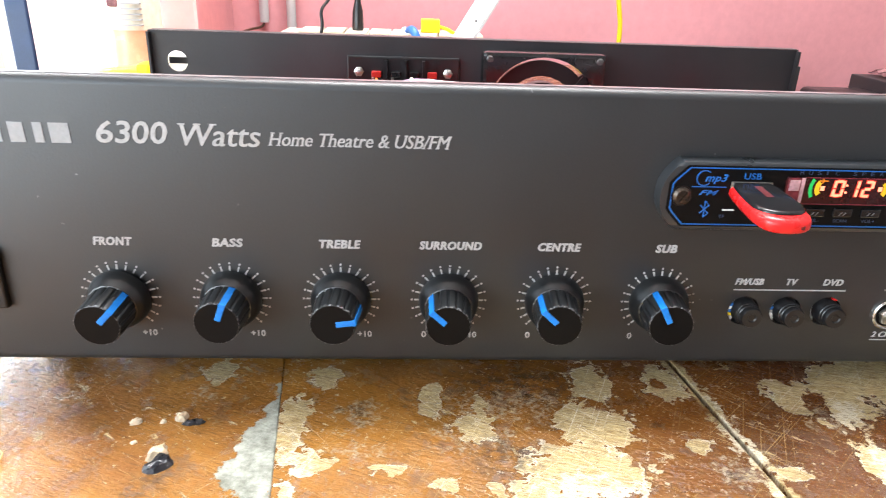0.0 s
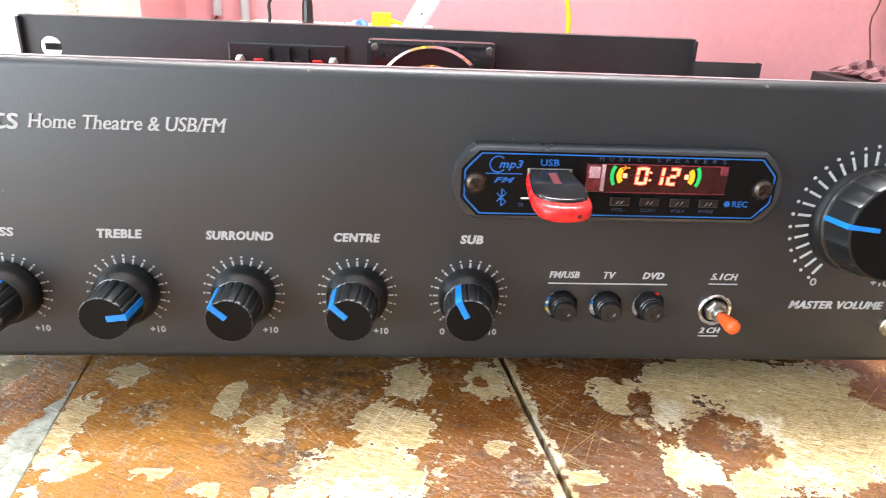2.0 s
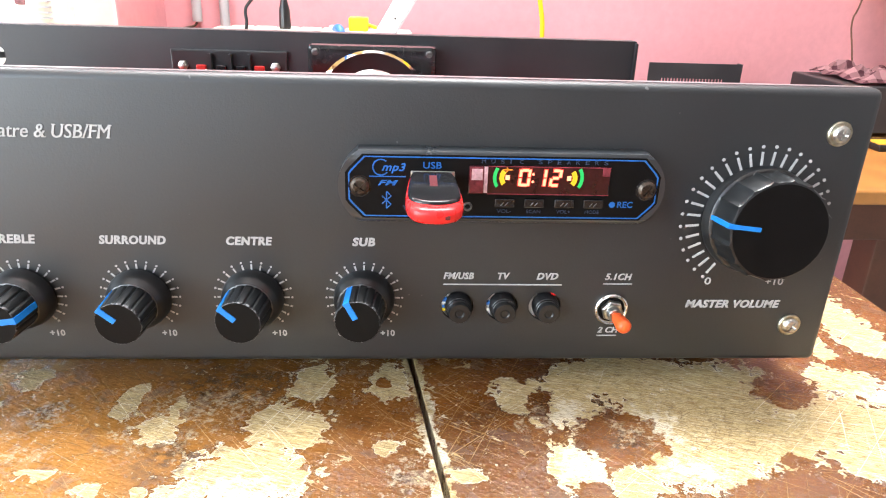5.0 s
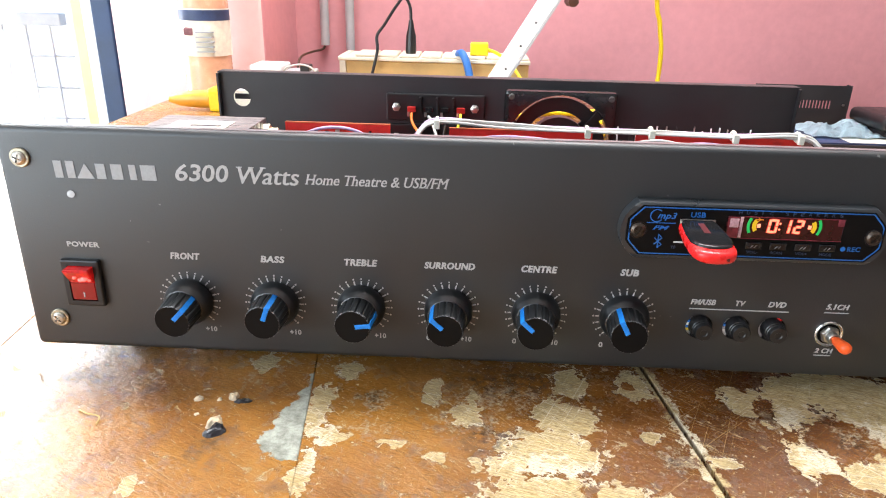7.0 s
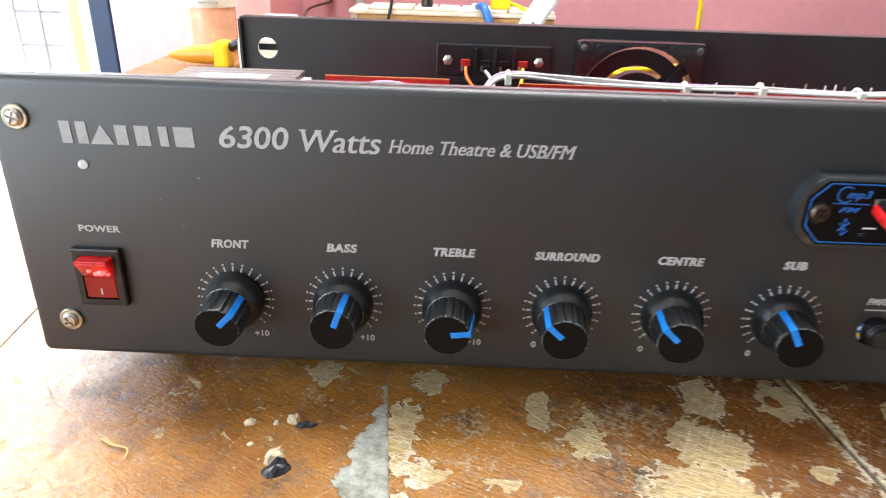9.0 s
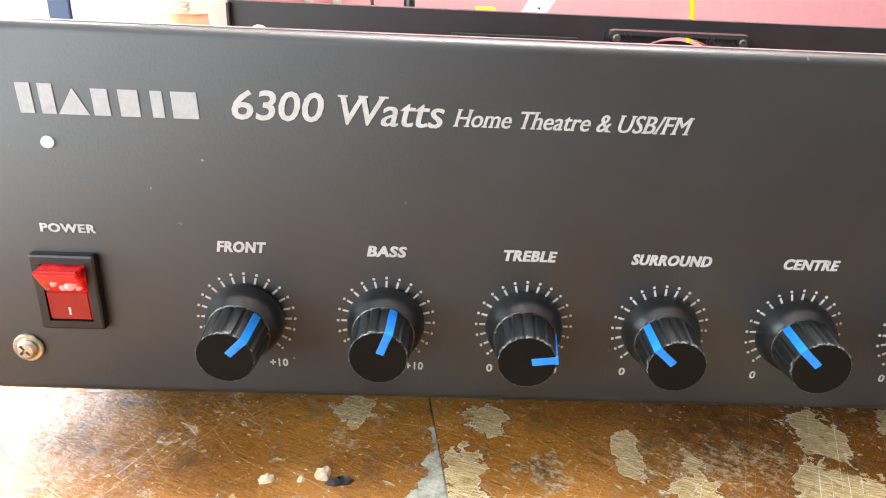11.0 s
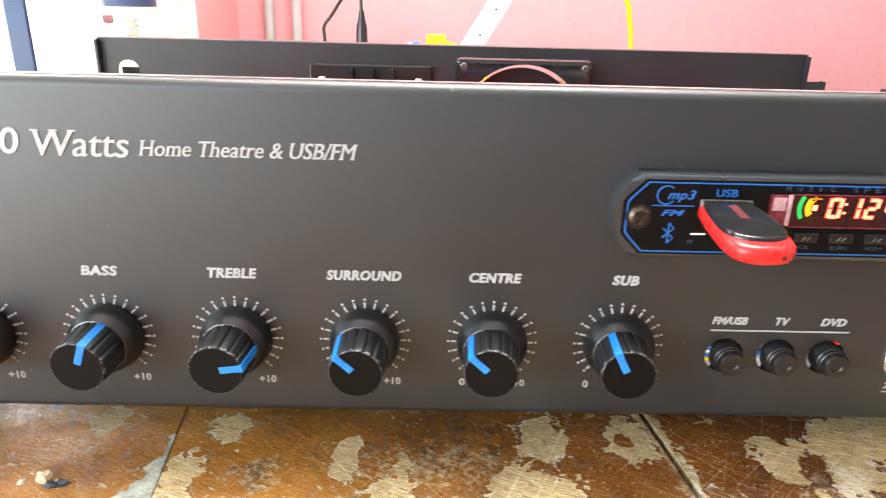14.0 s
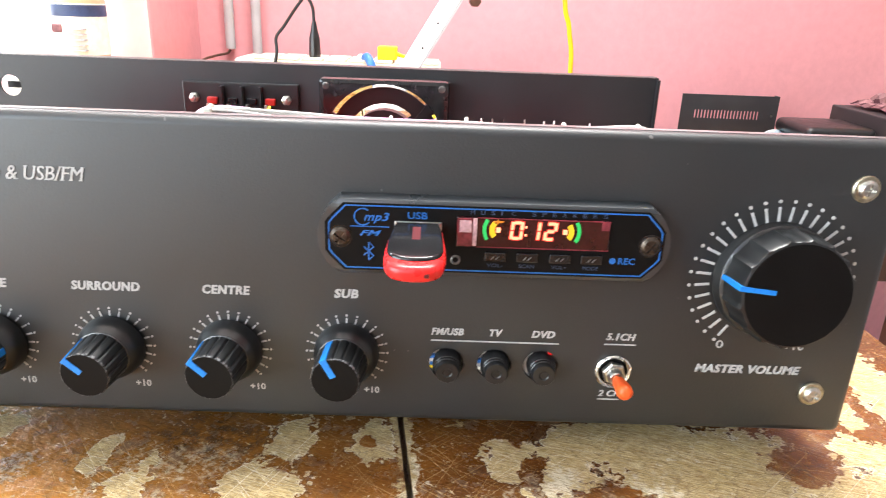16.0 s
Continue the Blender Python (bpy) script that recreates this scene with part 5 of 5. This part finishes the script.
# ---- things behind the amplifier ----
def build_background():
    e = thing("extension_box", (-0.04, 0.96, 0), "wooden extension board box with cream socket strip on the table", "extension board")
    part("body", box((-0.192, 0.925, 0), (0.122, 1.01, 0.043), 0.002), PLY, e, "yellowish plywood body")
    part("end_board", box((-0.203, 0.923, 0), (-0.1922, 1.012, 0.0515), 0.001), CREAM, e, "cream end board")
    part("strip", box((-0.205, 0.92, 0.0435), (0.124, 1.014, 0.0500), 0.0015), CREAM, e, "cream socket strip")
    for k in range(8):
        x = -0.175 + 0.0375 * k
        part("socket", box((x, 0.921, 0.0502), (x + 0.034, 1.0, 0.0548), 0.0015), CREAM, e, "cream socket")
    pc = thing("plugged_cord", (-0.082, 0.95, 0.055), "black plug with a looped black cord", "power cord")
    part("plug", lathe([(0, 0), (0.009, 0), (0.0095, 0.004), (0.0085, 0.03), (0.006, 0.04), (0.0035, 0.055), (0, 0.056)], 12), BLACK, pc, at=Matrix.Translation((-0.082, 0.95, 0.0548)))
    part("cord", tube([(-0.082, 0.95, 0.108), (-0.084, 0.95, 0.132), (-0.094, 0.948, 0.146), (-0.108, 0.94, 0.13), (-0.126, 0.93, 0.102), (-0.137, 0.92, 0.085), (-0.136, 0.915, 0.062), (-0.143, 0.91, 0.03), (-0.15, 0.90, 0.004)], 0.0026, 8), BLACK, pc, smooth=60)
    b = thing("blue_clamp", (0.012, 0.915, 0), "blue plastic strap hooked over the box edge", "strap")
    part("strap", tube([(0.001, 0.935, 0.058), (0.008, 0.916, 0.060), (0.016, 0.908, 0.045), (0.022, 0.906, 0.022), (0.024, 0.904, 0.004)], 0.0066, 8), BLUEPLASTIC, b, smooth=60)
    part("tip", lathe([(0, 0), (0.006, 0), (0.007, 0.004), (0.005, 0.008), (0, 0.009)], 12), WHITEPAINT, b, "white tip", Matrix.Translation((-0.004, 0.94, 0.0545)))
    y = thing("yellow_adapter", (0.036, 0.955, 0.055), "small yellow plug with a yellow cord on the socket strip", "plug")
    part("body", box((0.021, 0.94, 0.0550), (0.052, 0.97, 0.0755), 0.002), YELLOW, y)
    part("cord", tube([(0.052, 0.955, 0.064), (0.066, 0.945, 0.060), (0.080, 0.92, 0.053), (0.092, 0.90, 0.044), (0.110, 0.885, 0.02), (0.118, 0.88, 0.003)], 0.0028, 8), YELLOW, y, smooth=60)
    # slanted lamp arm
    a = thing("lamp_arm", (0.05, 0.82, 0), "slanted white metal lamp arm standing on the table", "lamp arm")
    p0, p1 = Vector((0.044, 0.815, 0.0)), Vector((0.262, 0.815, 0.36))
    way = (p1 - p0).normalized()
    m = Matrix.Translation(p0) @ Matrix(((way.z, 0, way.x), (0, 1, 0), (-way.x, 0, way.z))).to_4x4()
    L = (p1 - p0).length
    part("tube", box((-0.0125, -0.012, 0.02), (0.0120, 0.012, L), 0.0015), WHITEPAINT, a, "white square tube", m)
    # shade on the tube's right face, painted as a separate grey strip
    part("shaded_side", box((0.0122, -0.018, 0.03), (0.0145, 0.012, L - 0.05)), GREYPAINT, a, "grey strip for the tube's shaded side", m)
    part("knuckle", rod_y(0.169, 0.150, 0.008, 0.785, 0.835, 7), DARKWOOD, a, "dark brown pivot knob")
    part("base", lathe([(0, 0), (0.05, 0), (0.05, 0.006), (0.02, 0.012), (0.018, 0.03), (0, 0.03)], 32), WHITEPAINT, a, "round base", Matrix.Translation((0.045, 0.815, 0)))
    for k in range(5):
        part("rivet", rod_y(0, 0, 0.0016, -0.0132, -0.0118, 8), BLACK, a, "dark rivet", m @ Matrix.Translation((0.002, 0, 0.06 + 0.04 * k)))
    c = thing("hanging_cable", (0.314, 0.815, 0), "thick yellow cable hanging down to the table", "cable")
    part("cord", tube([(0.280, 0.80, 1.9), (0.284, 0.80, 0.6), (0.292, 0.81, 0.2), (0.305, 0.815, 0.12), (0.312, 0.815, 0.08), (0.312, 0.815, 0.03), (0.30, 0.80, 0.0045), (0.25, 0.74, 0.0045), (0.17, 0.70, 0.0045), (0.09, 0.66, 0.0045), (0.08, 0.58, 0.0045), (0.15, 0.54, 0.0045), (0.21, 0.59, 0.0045), (0.17, 0.655, 0.010), (0.11, 0.645, 0.0125)], 0.0035, 10), YELLOW, c, smooth=60)
    # wall pipes
    for x, z0 in ((-0.262, 0.052), (-0.213, 0.043)):
        p = thing("wall_pipe", (x, 1.10, z0), "grey conduit pipe fixed upright to the pink wall", "pipe", "wall pipes")
        part("tube", tube([(x, 1.098, z0), (x, 1.098, CEIL)], 0.0085, 14), GREYPAINT, p, smooth=60)
    w = thing("brown_cable", (-0.28, 1.08, 0.03), "frayed brown cable by the pipe end", "cable")
    part("cable", tube([(-0.262, 1.095, 0.05), (-0.268, 1.09, 0.044), (-0.285, 1.08, 0.040), (-0.30, 1.05, 0.033), (-0.303, 1.03, 0.012), (-0.300, 1.02, 0.001)], 0.0022, 8), DARKWOOD, w)
    # white power adapter
    d = thing("white_adapter", (-0.27, 0.83, 0), "white power adapter box with loose wires", "adapter")
    part("body", box((-0.318, 0.79, 0), (-0.268, 0.85, 0.047), 0.003), WHITEPAINT, d, "white plastic body")
    part("end_block", box((-0.2675, 0.795, 0), (-0.222, 0.845, 0.038), 0.002), GREYPAINT, d, "grey end block")
    part("terminal", box((-0.240, 0.793, 0.0382), (-0.226, 0.82, 0.048), 0.001), BLACK, d, "black terminal")
    part("wire", tube([(-0.27, 0.80, 0.025), (-0.26, 0.785, 0.044), (-0.235, 0.785, 0.050), (-0.216, 0.785, 0.042), (-0.205, 0.785, 0.02), (-0.20, 0.78, 0.003)], 0.0015, 7), WIRE, d, smooth=60)
    # solvent bottle
    o = thing("solvent_bottle", (-0.384, 0.80, 0), "tall ribbed bottle of amber liquid with a paper label", "bottle")
    ribs = [(0, 0), (0.034, 0)]
    for k in range(9):
        z = 0.004 + 0.006 * k
        ribs += [(0.0355, z), (0.0345, z + 0.003)]
    part("body", lathe(ribs + [(0.036, 0.062), (0.036, 0.15), (0.0355, 0.2), (0.03, 0.23), (0.014, 0.25), (0.013, 0.27), (0, 0.27)], 36), AMBER, o, at=Matrix.Translation((-0.384, 0.80, 0)), smooth=50)
    part("label_sleeve", lathe([(0.0363, 0.060), (0.0366, 0.060), (0.0366, 0.128), (0.0363, 0.128)], 36, closed=True), PAPER, o, "white paper label sleeve", Matrix.Translation((-0.384, 0.80, 0)), smooth=50)
    part("label_band", lathe([(0.0367, 0.111), (0.0369, 0.111), (0.0369, 0.126), (0.0367, 0.126)], 36, closed=True), NAVYPAPER, o, "navy printed band", Matrix.Translation((-0.384, 0.80, 0)), smooth=50)
    for k in range(5):
        z = 0.066 + 0.007 * k
        part("print_bar", box((-0.386, 0.7615, z), (-0.361, 0.772, z + 0.0018)), GREYPAINT, o, "grey printed bar")
    part("print_patch", box((-0.404, 0.762, 0.090), (-0.390, 0.775, 0.101), 0.002), CLOTH, o, "dark red printed patch")
    wb = thing("white_carton", (-0.148, 0.33, 0), "small white carton standing behind the amplifier", "carton")
    part("body", box((-0.188, 0.30, 0), (-0.125, 0.36, 0.086), 0.002), WHITEPAINT, wb)
    part("flap", box((-0.186, 0.2985, 0.06), (-0.127, 0.2998, 0.0855)), PAPER, wb, "paper flap")
    # orange tool lying on the table
    g = thing("glue_gun", (-0.34, 0.66, 0), "orange and yellow plastic tool lying on the table", "tool")
    part("nozzle", lathe([(0, 0), (0.004, 0.001), (0.009, 0.015), (0.0115, 0.035), (0.0125, 0.06), (0, 0.06)], 20), OCHRE, g, "tapered orange nose", Matrix.Translation((-0.392, 0.66, 0.0135)) @ Matrix.Rotation(radians(88), 4, "Y"), smooth=50)
    part("body", box((-0.332, 0.645, 0), (-0.314, 0.675, 0.032), 0.004), YELLOW, g, "yellow body")
    part("grip", tube([(-0.314, 0.66, 0.024), (-0.298, 0.66, 0.030), (-0.285, 0.66, 0.02), (-0.28, 0.66, 0.004)], 0.006, 8), BLACK, g, "black grip")


def cloth_sheet(x0, x1, y0, y1, z, lift, n, seed, thick=0.0012):
    """A crumpled sheet lying at height z."""
    bm = bmesh.new()
    rows = []
    for i in range(n + 1):
        row = []
        for j in range(n + 1):
            u, v = i / n, j / n
            x, y = x0 + (x1 - x0) * u, y0 + (y1 - y0) * v
            h = abs(noise.noise(Vector((u * 3.1 + seed, v * 3.1, seed)))) + 0.45 * abs(noise.noise(Vector((u * 8 + seed, v * 8, 2.0))))
            edge = min(1.0, 6 * min(u, v, 1 - u, 1 - v) + 0.15)
            row.append(bm.verts.new((x + 0.01 * noise.noise(Vector((v * 5, seed, u))), y + 0.01 * noise.noise(Vector((u * 5, seed, v))), z + lift * h * edge)))
        rows.append(row)
    for a, b in zip(rows, rows[1:]):
        for k in range(n):
            bm.faces.new((a[k], b[k], b[k + 1], a[k + 1]))
    bmesh.ops.solidify(bm, geom=bm.faces[:], thickness=thick)
    return bm


def build_side_bench():
    Z = -0.10
    s = thing("side_bench", (1.1, 0.9, FLOOR), "orange varnished wooden side bench with dark legs", "bench")
    part("top", box((0.56, 0.60, Z - 0.02), (1.65, 1.2, Z), 0.003), BENCHWOOD, s)
    part("apron", box((0.58, 0.615, Z - 0.075), (1.63, 0.64, Z - 0.0205), 0.002), DARKWOOD, s, "dark apron")
    for x in (0.785, 1.58):
        for y in (0.645, 1.13):
            part("leg", box((x, y, FLOOR), (x + 0.05, y + 0.05, Z - 0.0205), 0.002), DARKWOOD, s, "dark leg")
    c = thing("vented_cover", (0.72, 1.16, Z), "upright dark metal cover plate with vent slots", "metal cover")
    cuts = [box((0.634 + 0.0066 * k, 1.1, -0.053), (0.6373 + 0.0066 * k, 1.3, -0.037)) for k in range(20)]
    part("plate", cut(box((0.606, 1.165, Z), (0.800, 1.1675, -0.0065)), cuts), SHEET, c)
    part("side_fold", box((0.7975, 1.168, Z), (0.800, 1.185, -0.0065)), SHEET, c, "folded edge")
    part("screw", rod_y(0.788, -0.045, 0.0025, 1.163, 1.1648, 12), STEEL, c, "small screw")
    p = thing("booklet", (0.70, 1.02, Z), "stack of dark printed booklets with a white sheet", "booklet")
    part("page_block", box((0.62, 0.92, Z + 0.0002), (0.79, 1.06, Z + 0.024), 0.001), SHEET, p, "dark printed pages")
    part("loose_sheet", box((0.690, 0.928, Z + 0.0267), (0.80, 1.0, Z + 0.0272)), PAPER, p, "thin white sheet")
    part("cover", box((0.622, 0.925, Z + 0.0242), (0.788, 1.062, Z + 0.0265)), NAVYPAPER, p, "navy cover")
    k = thing("crumpled_paper", (0.72, 1.02, Z + 0.0265), "crumpled pale blue paper on a booklet", "paper")
    part("sheet", cloth_sheet(0.640, 0.80, 0.96, 1.07, Z + 0.0285, 0.028, 18, 4.2), BLUEPAPER, k)
    b = thing("black_case", (0.81, 0.99, Z), "low black plastic case lying on the bench", "case")
    part("body", box((0.765, 0.965, Z), (0.865, 1.06, -0.0585), 0.006), BLACK, b)
    part("lid", box((0.752, 0.95, -0.058), (0.874, 1.075, -0.031), 0.011, segments=4), BLACK, b, "rounded black lid", smooth=50)
    r = thing("receiver", (1.05, 1.0, Z), "dark grey receiver with vent slots on the bench", "receiver")
    vent = [box((0.987 + 0.009 * k, 0.8, -0.064), (0.9625 + 0.009 * k, 0.9365, -0.040)) for k in range(24)]
    part("body", cut(box((0.880, 0.93, Z + 0.007), (1.30, 1.12, -0.0115), 0.002), vent), SHEET, r)
    for x in (0.91, 1.27):
        for y in (0.95, 1.10):
            part("foot", lathe([(0, 0), (0.012, 0), (0.012, 0.0075), (0, 0.0075)], 16), BLACK, r, at=Matrix.Translation((x, y, Z)))
    t = thing("checked_cloth", (0.98, 1.0, -0.0115), "folded maroon checked cloth on the receiver", "cloth")
    part("sheet", cloth_sheet(0.905, 1.16, 0.935, 1.11, -0.0085, 0.055, 22, 9.1, 0.004), CHECKED, t)
    m = thing("yellow_packet", (0.92, 0.85, Z), "small yellow and black packet on the bench", "packet")
    part("body", box((0.880, 0.82, Z), (0.97, 0.885, Z + 0.010), 0.002), BLACK, m, "black wrapper")
    part("label_patch", box((0.884, 0.828, Z + 0.0102), (0.966, 0.868, Z + 0.0108)), OCHRE, m, "yellow printed patch")
    u = thing("hanging_cloth", (1.12, 1.25, 0.1), "pale yellow cloth hanging on the wall", "cloth")
    bm = bmesh.new()
    rows = []
    for i in range(21):
        x = 1.085 + 0.2 * i / 20
        yy = 1.255 + 0.012 * math.sin(i * 1.1)
        low = 0.128 + 0.035 * math.cos(i * 0.45)
        rows.append([bm.verts.new((x, yy + 0.004 * math.sin(j), low + (0.55 - low) * j / 8)) for j in range(9)])
    for a, b2 in zip(rows, rows[1:]):
        for j in range(8):
            bm.faces.new((a[j], b2[j], b2[j + 1], a[j + 1]))
    bmesh.ops.solidify(bm, geom=bm.faces[:], thickness=0.003)
    part("sheet", bm, CURTAIN, u, smooth=80)
    v = thing("wall_wire", (1.05, 1.25, 0.1), "thin dark wire hanging on the pink wall", "wire")
    part("wire", tube([(1.09, 1.26, 0.5), (1.08, 1.26, 0.15), (1.062, 1.25, 0.08), (1.058, 1.22, 0.02), (1.05, 1.16, -0.09)], 0.002, 6), DARKWOOD, v)


# ---- litter on the table ----
def chunk(x, y, r, h, seed, base=0.0, squash=0.75, turn=0.0):
    """A broken flake with a jagged outline and a faceted top."""
    bm = bmesh.new()
    rng = random.Random(int(seed))
    n = 13
    low, top = [], []
    for k in range(n):
        a = 2 * math.pi * k / n
        q = r * rng.uniform(0.72, 1.15)
        px, py = q * math.cos(a), q * squash * math.sin(a)
        px, py = px * math.cos(turn) - py * math.sin(turn), px * math.sin(turn) + py * math.cos(turn)
        low.append(bm.verts.new((x + px, y + py, base)))
        f = rng.uniform(0.55, 0.85)
        top.append(bm.verts.new((x + px * f, y + py * f, base + h * rng.uniform(0.5, 0.95))))
    tip = bm.verts.new((x + r * rng.uniform(-0.2, 0.2), y, base + h))
    bm.faces.new(low[::-1])
    for k in range(n):
        j = (k + 1) % n
        bm.faces.new((low[k], low[j], top[j], top[k]))
        bm.faces.new((top[k], top[j], tip))
    bmesh.ops.subdivide_edges(bm, edges=bm.edges[:], cuts=2, use_grid_fill=True)
    for v in bm.verts:
        if v.co.z > base + 1e-6:
            v.co += Vector((1, 1, 0.7)) * 0.16 * h * noise.noise(v.co * 900 + Vector((seed, 0, 0)))
    return bm


def build_litter():
    burnt = "shiny black burnt resin flake on the table"
    crust = "pale crust of chipped plaster on the table"
    crumb = "small pale crumb on the table"
    for x, y, r, h, mat, label, squash, turn in ((-0.0787, -0.0395, 0.0040, 0.0028, CHALK, crust, 0.72, 1.0), (-0.0768, -0.0445, 0.0054, 0.0020, SOOT, burnt, 0.80, 0.9),
                                                 (-0.0915, -0.0225, 0.0027, 0.0014, CHALK, crumb, 0.7, 0.2), (-0.0768, -0.0205, 0.0024, 0.0028, CHALK, crumb, 0.9, 0.0),
                                                 (-0.0722, -0.0226, 0.0040, 0.0011, SOOT, burnt, 0.42, 0.15), (-0.0825, -0.0222, 0.0012, 0.0009, CHALK, crumb, 0.8, 0.0),
                                                 (-0.0885, -0.0335, 0.0014, 0.0008, CHALK, crumb, 0.6, 0.5)):
        tagged(part("crumb", chunk(x, y, r, h, x * 9000 + 1000, 0.0001, squash, turn), mat), label, "debris", "crumbs on the table")
    tagged(part("twig", tube([(-0.139, -0.0345, 0.0006), (-0.134, -0.0375, 0.001), (-0.128, -0.039, 0.0008), (-0.1265, -0.044, 0.0007)], 0.00032, 6), PLY), "thin brown dry twig on the table", "debris")


build_room()
build_gate()
build_table()
build_amplifier()
build_usb_stick()
build_background()
build_side_bench()
build_litter()
